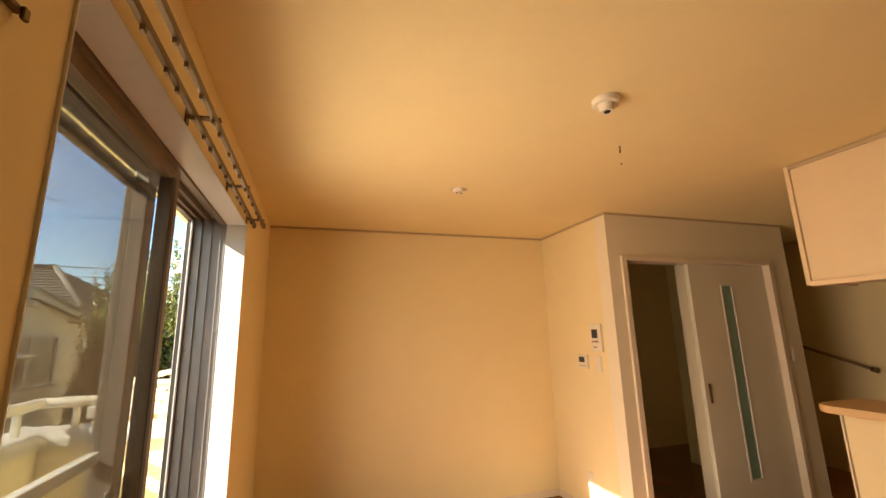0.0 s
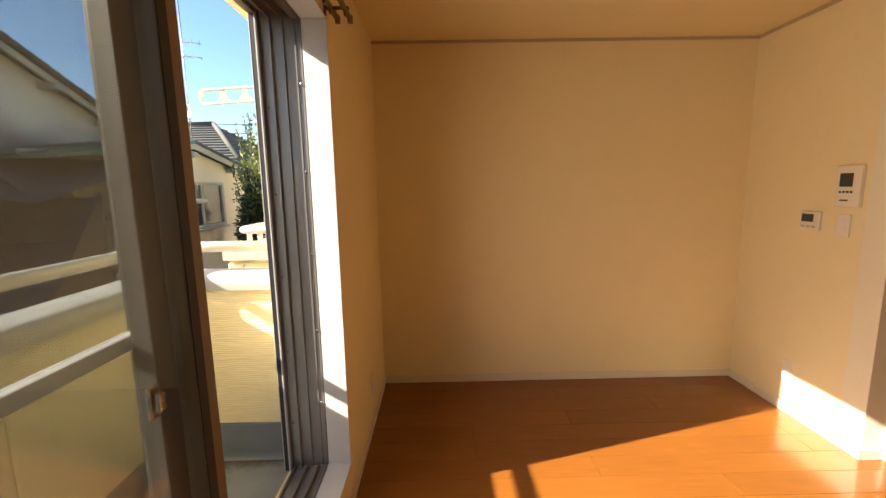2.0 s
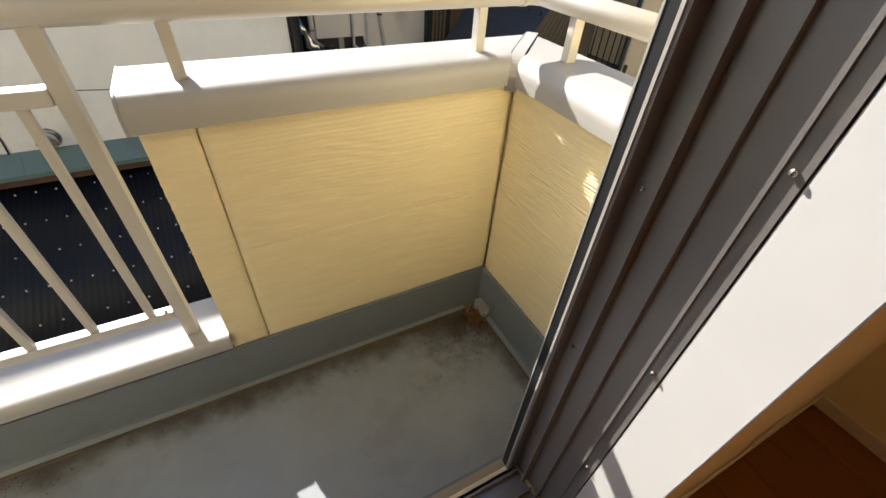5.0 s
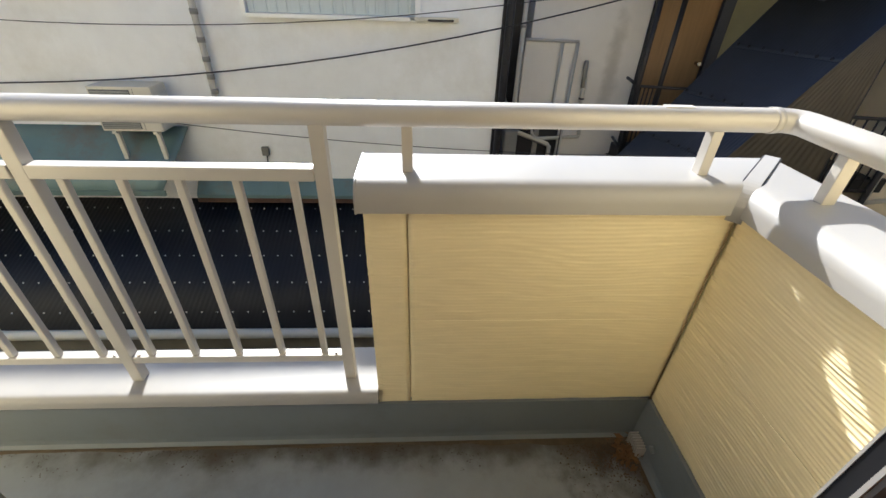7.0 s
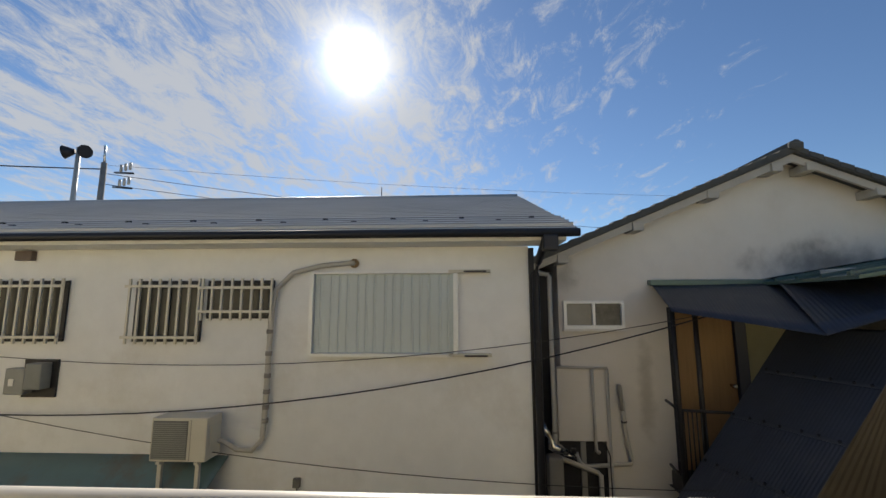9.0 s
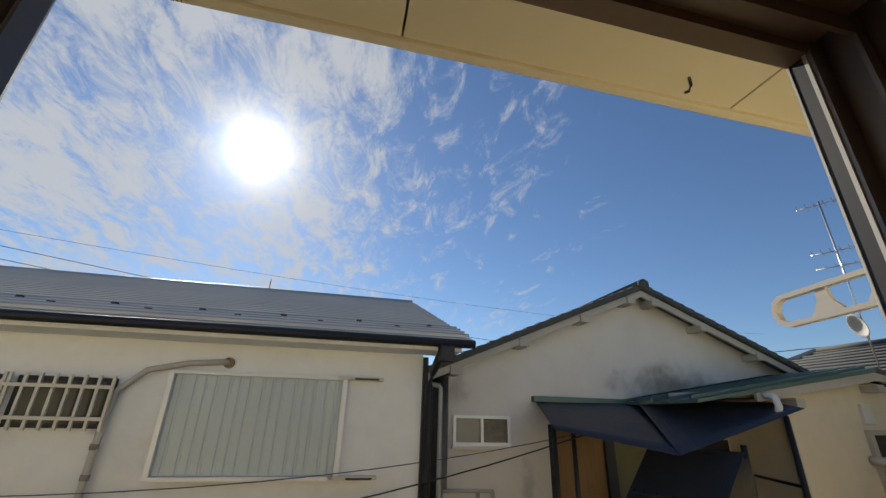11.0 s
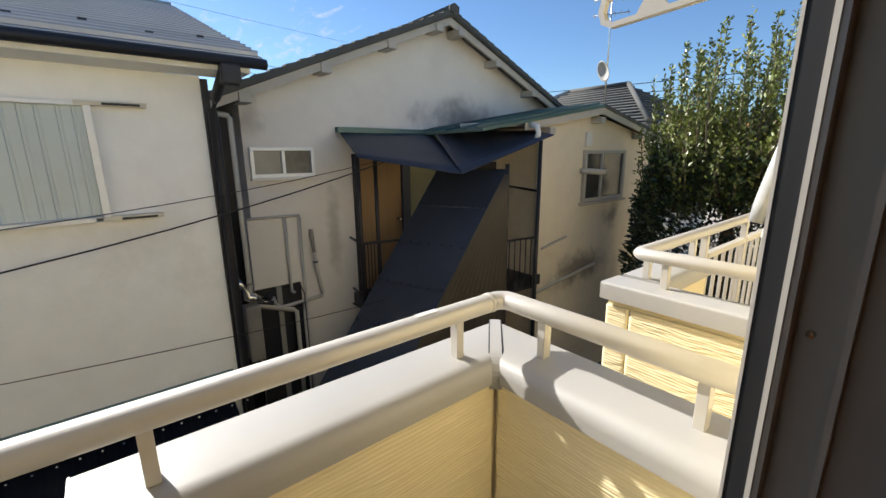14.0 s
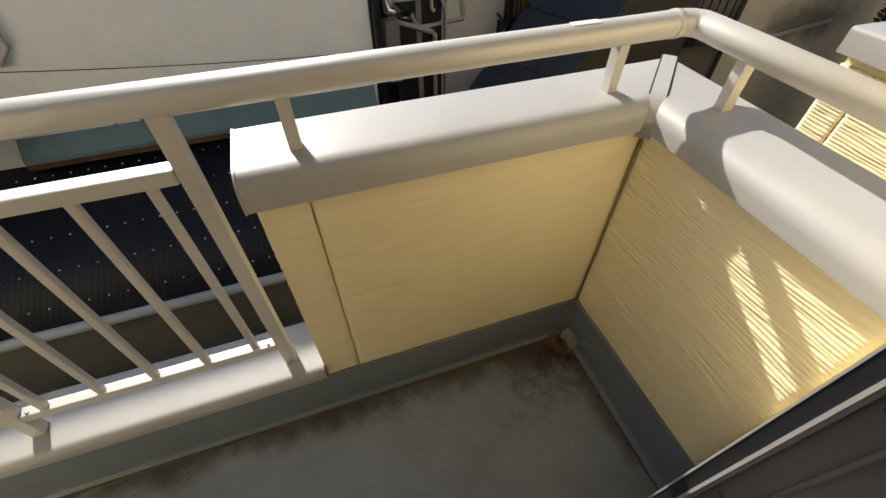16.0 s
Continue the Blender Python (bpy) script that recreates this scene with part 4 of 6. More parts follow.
for x, y in ((-0.86, ny), (-0.42, ny), (-0.98, ny + 0.1), (-0.98, 4.66)):
    part("short_post", boxes((x - 0.014, y - 0.014, CAPZ, x + 0.014, y + 0.014, ZC - 0.02), bevel=0.002), ALU, nr)
for y in (4.82, 5.5, 6.18, 6.86):
    part("post", boxes((-0.995, y - 0.017, 0.30, -0.961, y + 0.017, ZC - 0.02), bevel=0.003), ALU, nr)
    part("mid_rail", boxes((-0.994, y + 0.018, 1.005, -0.958, y + 0.662, 1.038), bevel=0.004), ALU, nr)
    for k in range(5):
        part("bar", boxes((-0.986, y + 0.065 + k * 0.131, 0.32, -0.968, y + 0.083 + k * 0.131, 1.004), bevel=0.003), ALU, nr)


def garment(name, cx, cy, z_top, z_bot, w_top, w_bot, depth, label, category, turn, material, seed):
    """A hanging cloth tube with folds, open at the bottom."""
    bm = bmesh.new()
    rows, cols = 22, 40
    g = []
    for i in range(rows + 1):
        v = i / rows
        row = []
        for k in range(cols):
            a = 2 * math.pi * k / cols
            w = w_top + (w_bot - w_top) * v ** 0.8
            fold = 1 + 0.14 * v * math.sin(a * 5 + seed + 2 * v) + 0.1 * noise.noise(Vector((a * 1.5, v * 3, seed)))
            p = Vector((math.cos(a) * w * fold, math.sin(a) * depth * fold * (0.35 + 0.65 * v), 0))
            p.rotate(Euler((0, 0, turn)))
            row.append(bm.verts.new((cx + p.x, cy + p.y, z_top + (z_bot - z_top) * v + 0.012 * noise.noise(Vector((a, v, seed))))))
        g.append(row)
    for i in range(rows):
        for k in range(cols):
            bm.faces.new((g[i][k], g[i][(k + 1) % cols], g[i + 1][(k + 1) % cols], g[i + 1][k])).smooth = True
    bm.faces.new(g[0][::-1])
    return bm

lace = mat("patterned_knit", (0.40, 0.41, 0.385), 0.95, var=0.25, scale=30, bump=0.001, bump_scale=180, stain=(0.30, 0.32, 0.28), stain_scale=22, stain_amount=0.7)
shirt = thing("hanging_shirt", None, None, "pale grey patterned long-sleeved shirt hung out to dry", "shirt")
part("shirt_body", garment("b", -0.57, 4.90, 1.74, 1.16, 0.135, 0.165, 0.10, "", "", radians(12), lace, 1.0), lace, shirt)
part("hem_band", garment("h", -0.57, 4.90, 1.175, 1.125, 0.162, 0.150, 0.092, "", "", radians(12), CLOTH, 1.0), CLOTH, shirt, "plain grey ribbed hem")
slv = add_tube(bmesh.new(), [(-0.665, 4.89, 1.72), (-0.695, 4.88, 1.62), (-0.725, 4.87, 1.48), (-0.755, 4.86, 1.34), (-0.772, 4.855, 1.235)], [0.036, 0.046, 0.044, 0.040, 0.036], 14)
part("sleeve", slv, CLOTH, shirt, "plain pale grey sleeve")
part("clothes_peg", boxes((-0.66, 4.885, 1.715, -0.635, 4.905, 1.79), bevel=0.004), TEALCLIP, shirt, "teal plastic clothes peg")
part("hanger_bar", tube([(-0.69, 4.9, 1.735), (-0.62, 4.9, 1.765), (-0.555, 4.9, 1.80), (-0.49, 4.9, 1.765), (-0.42, 4.9, 1.735)], 0.006, 8), WHITE, shirt, "white plastic hanger")
part("hanger_hook", tube([(-0.555, 4.90, 1.80), (-0.55, 4.90, 1.845), (-0.535, 4.90, 1.875), (-0.515, 4.90, 1.878)], 0.003, 6), DARK, shirt)
pants = thing("hanging_trousers", None, None, "pale grey trousers hung out to dry", "trousers")
part("trouser_leg", garment("p", -0.65, 5.0, 1.22, 0.80, 0.045, 0.06, 0.05, "", "", 0.3, CLOTH, 4.0), CLOTH, pants)
part("trouser_leg", garment("p", -0.54, 5.02, 1.22, 0.82, 0.045, 0.06, 0.05, "", "", 0.3, CLOTH, 7.0), CLOTH, pants)
towel_cloth = mat("orange_print", (0.62, 0.34, 0.10), 0.95, var=0.2, scale=20, stain=(0.66, 0.58, 0.36), stain_scale=16, stain_amount=0.9)
towel = thing("hanging_towel", garment("t", -0.47, 5.2, 1.12, 0.72, 0.10, 0.11, 0.012, "", "", 0.4, towel_cloth, 9.0), towel_cloth, "orange and yellow patterned towel hung to dry", "towel")
pole = thing("laundry_pole", tube([(-0.515, 4.55, 1.86), (-0.515, 6.6, 1.86)], 0.014, 12), STEEL, "steel laundry pole over the next balcony", "laundry pole")

# ---- house A: long pale house with the shuttered window ----
AX, AY = -4.85, 3.145
ha = thing("house", None, None, "cream stuccoed house with a dark metal roof and shuttered window", "house")
part("wall", boxes((-12.5, -13.0, -3.0, AX, AY, 2.325)), STUCCO, ha, "cream stucco wall")
part("corner_strip", boxes((AX - 0.1, AY - 0.001, -3.0, AX + 0.03, AY + 0.06, 2.30)), DARK, ha, "dark brown metal corner strip")
part("eave_box", boxes((AX + 0.001, -13.2, 2.325, -4.43, 3.50, 2.395), bevel=0.01), STUCCO, ha, "cream boxed eave")
RIDGE, RZ = -8.7, 3.98
roof = part("roof", prism([(-4.36, 2.46), (RIDGE, RZ), (-13.0, 2.5), (-13.0, 2.44), (RIDGE, RZ - 0.09), (-4.36, 2.40)], "y", -13.4, 3.58), METALROOF, ha, "dark ribbed metal roof")
part("gutter", tube([(-4.35, -13.3, 2.41), (-4.35, 3.62, 2.40)], 0.047, 10), DARK, ha, "dark gutter")
slope = (RZ - 2.46) / (-4.36 - RIDGE)
for k in range(23):
    x = -4.42 - k * 0.178
    lip = 0.045 if k < 4 else 0.024
    z = 2.46 + (-4.36 - x) * slope
    part("roof_seam", prism([(x - 0.005, z + 0.002), (x + 0.018, z - 0.004), (x + 0.022, z + lip * 0.65), (x + 0.012, z + lip)], "y", -13.3, 3.57), METALROOF, roof)
for k in range(34):
    y = 3.2 - k * 0.42
    x = -4.62 if k % 2 else -4.86
    z = 2.46 + (-4.36 - x) * slope
    part("snow_guard", boxes((x - 0.02, y - 0.03, z + 0.003, x + 0.02, y + 0.03, z + 0.055), bevel=0.004), DARK, roof)
part("ridge_rod", tube([(RIDGE, 0.6, RZ), (RIDGE, 0.6, RZ + 0.24)], 0.009, 6), DARK, roof, "thin upright rod")
part("ridge_cap", tube([(RIDGE, -13.3, RZ), (RIDGE, 3.57, RZ)], 0.05, 8), METALROOF, roof)
part("barge_board", prism([(-4.36, 2.36), (RIDGE, RZ - 0.10), (RIDGE, RZ - 0.02), (-4.36, 2.45)], "y", 3.581, 3.61), DARK, roof)
dp = part("downspout", tube([(-4.35, 3.30, 2.37), (-4.36, 3.25, 2.30), (-4.62, 3.22, 2.12), (AX + 0.07, 3.21, 1.98), (AX + 0.07, 3.21, -2.9)], 0.045, 10), DARK, ha, "dark downpipe")
part("gutter_box", boxes((-4.42, 3.22, 2.20, -4.28, 3.38, 2.37), bevel=0.02), DARK, ha)

# shuttered window
y = 0.602
prof = [(AX + 0.012, 0.602)]
while y < 2.22:
    for dy, dx in ((0.0, 0.03), (0.055, 0.03), (0.062, 0.022), (0.082, 0.022), (0.089, 0.03)):
        prof.append((AX + dx, min(y + dy + 0.004, 2.253)))
    y += 0.0975 if int(y * 10) % 3 else 0.128
prof.append((AX + 0.03, 2.253)); prof.append((AX + 0.012, 2.253))
sh = part("shutter_window", prism(prof, "z", 1.08, 1.999), SHUTM, ha, "pale blue ribbed storm shutter, closed")
for spec in ((AX + 0.001, 0.555, 1.05, AX + 0.085, 0.60, 2.03), (AX + 0.001, 2.255, 1.05, AX + 0.085, 2.305, 2.03), (AX + 0.001, 0.6005, 2.0, AX + 0.085, 2.2545, 2.03), (AX + 0.001, 0.6005, 1.04, AX + 0.10, 2.2545, 1.078)):
    part("frame_bar", boxes(spec, bevel=0.004), BRIGHT, sh, "white aluminium frame")
for z in (1.045, 2.005):
    part("shutter_rail", boxes((AX + 0.001, 2.20, z, AX + 0.10, 2.69, z + 0.035), bevel=0.004), ACM, sh)
    part("rail_catch", boxes((AX + 0.101, 2.38, z + 0.004, AX + 0.125, 2.64, z + 0.022), bevel=0.003), DARK, sh)


def barred_window(y0, y1, z0, z1, n, cross, glass):
    w = part("window", boxes((AX + 0.001, y0, z0, AX + 0.03, y1, z0 + 0.04), (AX + 0.001, y0, z1 - 0.04, AX + 0.03, y1, z1), (AX + 0.001, y0, z0 + 0.041, AX + 0.03, y0 + 0.04, z1 - 0.041),
                               (AX + 0.001, y1 - 0.04, z0 + 0.041, AX + 0.03, y1, z1 - 0.041), bevel=0.004), DARK, ha, "dark framed window behind pale bars")
    part("pane", boxes((AX + 0.002, y0 + 0.04, z0 + 0.04, AX + 0.008, (y0 + y1) / 2 - 0.015, z1 - 0.04)), glass, w)
    part("pane", boxes((AX + 0.002, (y0 + y1) / 2 + 0.015, z0 + 0.04, AX + 0.008, y1 - 0.04, z1 - 0.04)), glass, w)
    part("meeting_stile", boxes((AX + 0.002, (y0 + y1) / 2 - 0.0148, z0 + 0.041, AX + 0.022, (y0 + y1) / 2 + 0.0148, z1 - 0.041)), DARK, w)
    for k in range(n):
        y = y0 - 0.01 + (y1 - y0 + 0.02) * k / (n - 1)
        part("bar", boxes((AX + 0.10, y - 0.013, z0 - 0.02, AX + 0.125, y + 0.013, z1 + 0.02), bevel=0.003), ACM, w, "pale window bar")
    for z in cross:
        part("cross_bar", boxes((AX + 0.126, y0 - 0.05, z - 0.016, AX + 0.15, y1 + 0.03, z + 0.016), bevel=0.003), ACM, w)

barred_window(-1.62, -0.78, 1.20, 1.93, 8, (1.26, 1.86), WINGLASS)
barred_window(-0.72, 0.10, 1.475, 1.93, 8, (1.56, 1.84), WINGLASS)
barred_window(-3.55, -2.49, 1.20, 1.94, 9, (1.26, 1.87), WINGLASS)

# pipe run, air conditioner, meter boxes on house A
pr = thing("pipe_cover", None, None, "grey taped refrigerant pipe running down the stucco wall", "pipe")
pts = [(AX, 1.065, 2.13), (AX + 0.06, 1.03, 2.13), (AX + 0.07, 0.7, 2.10), (AX + 0.07, 0.35, 2.02), (AX + 0.06, 0.14, 1.82), (AX + 0.06, 0.10, 1.5), (AX + 0.06, 0.09, 1.0), (AX + 0.06, 0.09, 0.5), (AX + 0.06, 0.07, 0.12), (AX + 0.07, -0.04, 0.0), (AX + 0.1, -0.2, 0.02), (AX + 0.14, -0.36, 0.13), (AX + 0.18, -0.44, 0.13)]
part("pipe_run", tube(pts, [0.03, 0.032, 0.03, 0.03, 0.03, 0.033, 0.031, 0.034, 0.03, 0.028, 0.026, 0.026, 0.026], 10), GREYPIPE, pr)
for z in (1.3, 1.05, 0.8, 0.62, 0.45, 0.3):
    part("tape_band", tube([(AX + 0.06, 0.09, z), (AX + 0.06, 0.092, z + 0.05)], 0.038, 10), CONCRETE, pr)
part("wall_flange", tube([(AX + 0.001, 1.065, 2.13), (AX + 0.03, 1.065, 2.13)], 0.055, 16), BRASS, pr)
ac = thing("air_conditioner", None, None, "ivory outdoor air conditioner unit on wall brackets", "air conditioner")
part("casing", boxes((AX + 0.08, -1.02, -0.03, AX + 0.36, -0.40, 0.42), bevel=0.012), ACM, ac)
part("grille", boxes(*[(AX + 0.3635, -0.995, 0.005 + 0.021 * i, AX + 0.374, -0.615, 0.016 + 0.021 * i) for i in range(18)]), mat("grille_grey", (0.27, 0.275, 0.265), 0.5), ac, "grey fan grille")
part("fan_guard", boxes((AX + 0.3605, -1.0, -0.005, AX + 0.3625, -0.61, 0.39)), mat("guard_grey", (0.13, 0.135, 0.14), 0.6), ac)
part("seam", boxes((AX + 0.3605, -0.58, -0.015, AX + 0.362, -0.575, 0.40)), CONCRETE, ac)
part("service_cover", boxes((AX + 0.12, -0.3995, 0.10, AX + 0.30, -0.385, 0.33), bevel=0.006), ACM, ac)
for y in (-0.92, -0.50):
    part("bracket_leg", boxes((AX + 0.29, y - 0.022, -0.46, AX + 0.33, y + 0.022, -0.062), bevel=0.004), ACM, ac, "pale bracket upright")
    part("bracket_arm", boxes((AX + 0.001, y - 0.022, -0.0615, AX + 0.36, y + 0.022, -0.032), bevel=0.003), ACM, ac)
part("bracket_bar", tube([(AX + 0.31, -1.06, -0.43), (AX + 0.31, -0.36, -0.43)], 0.012, 8), mat("rusty_pipe", (0.22, 0.10, 0.05), 0.8, var=0.3), ac, "rusty tie bar")
mb = thing("meter_box", None, None, "grey electricity meter boxes on the stucco wall", "meter box")
part("back_plate", boxes((AX + 0.001, -2.92, 0.55, AX + 0.03, -2.5, 0.99), bevel=0.004), DARK, mb)
part("meter_case", boxes((AX + 0.031, -3.02, 0.60, AX + 0.15, -2.78, 0.90), bevel=0.015), mat("mid_grey_case", (0.27, 0.275, 0.265), 0.5), mb)
part("meter_case", boxes((AX + 0.031, -2.76, 0.66, AX + 0.17, -2.56, 0.96), bevel=0.015), mat("grey_case", (0.19, 0.20, 0.20), 0.5), mb)
part("meter_window", boxes((AX + 0.151, -2.96, 0.70, AX + 0.156, -2.90, 0.78)), WHITE, mb)
jb = thing("junction_box", boxes((AX + 0.001, -3.20, 2.19, AX + 0.07, -2.98, 2.31), bevel=0.006), mat("brown_box", (0.12, 0.09, 0.08), 0.6), "small brown junction box under the eave", "junction box")
jb2 = thing("outdoor_socket", boxes((AX + 0.001, 0.44, -0.40, AX + 0.05, 0.52, -0.30), bevel=0.006), CONCRETE, "small grey outdoor socket on the stucco wall", "socket")
thing("socket_cable", tube([(AX + 0.012, 0.48, -0.40), (AX + 0.012, 0.47, -0.55), (AX + 0.012, 0.45, -0.80)], 0.008, 6), WIRE, "thin cable below the outdoor socket", "cable")
vent = thing("wall_vent", None, None, "round steel vent hood on the stucco wall", "vent")
part("hood", tube([(AX + 0.001, 0.80, -0.60), (AX + 0.14, 0.80, -0.60)], 0.075, 18), STEEL, vent)
part("vent_flange", tube([(AX + 0.001, 0.80, -0.60), (AX + 0.012, 0.80, -0.60)], 0.095, 18), STEEL, vent)
# teal hood roof and flashing, black corrugated roof below
th = thing("teal_canopy", None, None, "teal painted metal canopy below the air conditioner", "canopy")
part("canopy_sheet", sheet((AX + 0.01, -6.5, -0.09), (AX + 0.01, -0.33, -0.08), (-4.25, -0.48, -0.60), (-4.25, -6.5, -0.60), 60, 4, 0.004, 30, 0.01), TEAL, th)
part("canopy_edge", boxes((-4.26, -6.5, -0.66, -4.235, -0.46, -0.60), bevel=0.004), TEAL, th)
fl = thing("rusty_flashing", None, None, "rusty teal metal flashing above the black roof", "flashing")
part("flashing_sheet", prism([(AX + 0.001, -0.70), (AX + 0.012, -0.70), (AX + 0.16, -0.86), (AX + 0.16, -0.93), (AX + 0.001, -0.93)], "y", -0.4, 3.1), TEAL, fl)
for y in (0.5, 1.4, 2.3):
    part("lap_joint", prism([(AX + 0.002, -0.698), (AX + 0.014, -0.698), (AX + 0.163, -0.858), (AX + 0.163, -0.93), (AX + 0.002, -0.93)], "y", y, y + 0.035), TEAL, fl)
part("drip_edge", boxes((AX + 0.161, -0.4, -0.955, AX + 0.172, 3.1, -0.90), bevel=0.003), mat("rust", (0.085, 0.045, 0.03), 0.9, var=0.5, scale=9, stain=(0.17, 0.075, 0.04), stain_scale=5, stain_amount=0.7), fl, "rusted lower edge")
br = thing("shed_roof", None, None, "black corrugated lean-to roof dotted with pale screws", "roof")
part("roof_sheet", sheet((AX + 0.02, -7.0, -0.98), (AX + 0.02, 3.05, -0.98), (-3.16, 3.05, -1.60), (-3.16, -7.0, -1.60), 1000, 2, 0.0016, 200, 0.006), BLACKROOF, br)
bm = bmesh.new()
for k in range(64):
    for r in range(5):
        u = (r + 0.5) / 5
        bmesh.ops.create_uvsphere(bm, u_segments=6, v_segments=4, radius=0.009, matrix=pose(AX + 0.02 + u * (-3.16 - AX - 0.02), -6.6 + k * 0.155 + (0.07 if r % 2 else 0), -0.98 - 0.62 * u + 0.014))
tagged(part("roof_screws", bm, WHITE, br, "pale screw heads"), kind="stuff")
part("front_gutter", tube([(-3.12, -7.0, -1.63), (-3.12, 3.05, -1.63)], 0.05, 10), mat("white_gutter", (0.62, 0.62, 0.60), 0.4), br, "white gutter")
thing("shed_wall", boxes((-4.8, -7.0, -3.0, -3.35, 3.0, -1.70)), CONCRETE, "dark weathered wall of the lean-to shed", "wall", kind="structure")
block_wall = thing("block_wall", boxes((-2.49, -7.0, -3.0, -2.36, 9.0, -1.756)), CONCRETE, "old dark concrete block garden wall", "wall", kind="structure")

# ---- house B: gabled house with the outside stair ----
BX = -5.65
hb = thing("house", None, None, "weathered beige gabled house with an outside stair", "house")
gable = [(3.66, -3.0), (3.66, 2.30), (3.75, 2.36), (6.73, 3.62), (9.9, 2.30), (9.9, -3.0)]
part("wall", prism(gable, "x", -12.0, BX), STUCCO_B, hb, "stained beige stucco gable")
for s, y1, z1 in ((1, 3.05, 2.17), (-1, 10.35, 2.22)):
    o = [(6.73, 3.69), (y1, z1 - 0.03), (y1, z1 - 0.10), (6.73, 3.61)]
    rf = part("roof_side", prism(o, "x", -12.2, -5.33), TILE, hb, "dark tiled roof slope")
    part("barge_board", prism([(6.73, 3.605), (y1, z1 - 0.105), (y1, z1 - 0.20), (6.73, 3.50)], "x", -5.42, -5.38), mat("grey_board", (0.45, 0.42, 0.37), 0.7, var=0.1) if s == 1 else bpy.data.materials["grey_board"], hb)
    for k in range(4):
        f = 0.02 + k * 0.27 if k else 0.06
        y, z = 6.73 + (y1 - 6.73) * f, 3.57 + (z1 - 0.15 - 3.57) * f
        part("purlin_end", boxes((BX + 0.001, y - 0.07, z - 0.11, -5.35, y + 0.07, z + 0.0), bevel=0.008), bpy.data.materials["grey_board"], hb)
    for k in range(20):
        ya, yb = 6.73 + (y1 - 6.73) * k / 20, 6.73 + (y1 - 6.73) * (k + 1) / 20 - 0.012
        za, zb = 3.69 + (z1 - 0.03 - 3.69) * k / 20, 3.69 + (z1 - 0.03 - 3.69) * (k + 1) / 20
        part("verge_tile", prism([(ya, za - 0.065), (ya, za + 0.004), (yb, zb + 0.022), (yb, zb - 0.055)], "x", -5.45, -5.315), TILE, rf)
part("ridge_tile", tube([(-12.0, 6.73, 3.70), (-5.28, 6.73, 3.70)], 0.07, 10), TILE, hb)
part("ridge_ornament", boxes((-5.33, 6.64, 3.64, -5.27, 6.82, 3.745), bevel=0.03), TILE, hb)
part("lightning_rod", tube([(-8.0, 9.1, 3.0), (-8.0, 9.1, 4.15)], [0.05, 0.02], 6), DARK, hb)
wb = part("window", boxes((BX + 0.001, 3.715, 1.315, BX + 0.06, 4.515, 1.362), (BX + 0.001, 3.715, 1.648, BX + 0.06, 4.515, 1.688), (BX + 0.001, 3.715, 1.3625, BX + 0.06, 3.757, 1.6475), (BX + 0.001, 4.473, 1.3625, BX + 0.06, 4.515, 1.6475), (BX + 0.001, 4.095, 1.3625, BX + 0.052, 4.135, 1.6475), bevel=0.004), BRIGHT, hb, "small white framed window")
part("pane", boxes((BX + 0.002, 3.757, 1.362, BX + 0.02, 4.095, 1.648)), FROST, wb, "frosted pane")
part("pane", boxes((BX + 0.002, 4.135, 1.362, BX + 0.02, 4.473, 1.648)), mat("mottled_glass", (0.10, 0.098, 0.088), 0.3, var=0.6, scale=14), wb, "darker mottled pane")
part("sill", boxes((BX + 0.001, 3.70, 1.285, BX + 0.085, 4.53, 1.314), bevel=0.004), WHITE, wb)
# near-black filler block: the shade of the narrow gap as a solid
part("gap_shade_block", boxes((-7.5, AY + 0.10, -3.0, -5.95, 3.655, 2.1)), DARK, hb, "dark block standing in for the shade between the houses")
# pipes and panel on house B
up1 = thing("drain_pipe", None, None, "grey plastic drain pipes on the beige wall", "pipe")
P0 = BX + 0.08
part("pipe_run", tube([(-5.35, 3.30, 2.10), (P0, 3.40, 2.06), (P0, 3.51, 2.04), (P0, 3.535, 2.0), (P0, 3.535, -0.24), (P0, 3.56, -0.29), (P0, 4.05, -0.47), (P0, 4.09, -0.51), (P0, 4.09, -2.9)], 0.033, 10), GREYPIPE, up1)
for z in (0.95, 0.0):
    part("pipe_clip", tube([(P0, 3.535, z), (P0, 3.535, z + 0.025)], 0.04, 10), CONCRETE, up1)
part("pipe_run", tube([(BX + 0.05, 4.42, 0.40), (BX + 0.05, 4.425, 0.1), (BX + 0.05, 4.49, -0.33), (BX + 0.05, 4.475, -0.37), (BX + 0.06, 3.90, -0.405), (BX + 0.06, 3.84, -0.36), (BX + 0.06, 3.80, -0.24)], 0.028, 10), GREYPIPE, up1)
part("pipe_sleeve", tube([(BX + 0.05, 4.392, 0.60), (BX + 0.05, 4.395, 0.50), (BX + 0.05, 4.40, 0.46), (BX + 0.05, 4.415, 0.28)], [0.026, 0.034, 0.028, 0.03], 10), CONCRETE, up1, "dark taped pipe end")
part("pipe_clip", tube([(BX + 0.05, 4.424, 0.13), (BX + 0.05, 4.424, 0.15)], 0.036, 10), DARK, up1)
for y, z0 in ((4.035, -0.20), (4.225, -2.9)):
    part("pipe_run", tube([(BX + 0.09, y, 0.80), (BX + 0.09, y + 0.01, z0), (BX + 0.09, y + 0.05, z0 - 0.03)], 0.024, 10), GREYPIPE, up1)
part("top_pipe", tube([(BX + 0.09, 3.58, 0.825), (BX + 0.09, 4.235, 0.815)], 0.018, 8), GREYPIPE, up1)
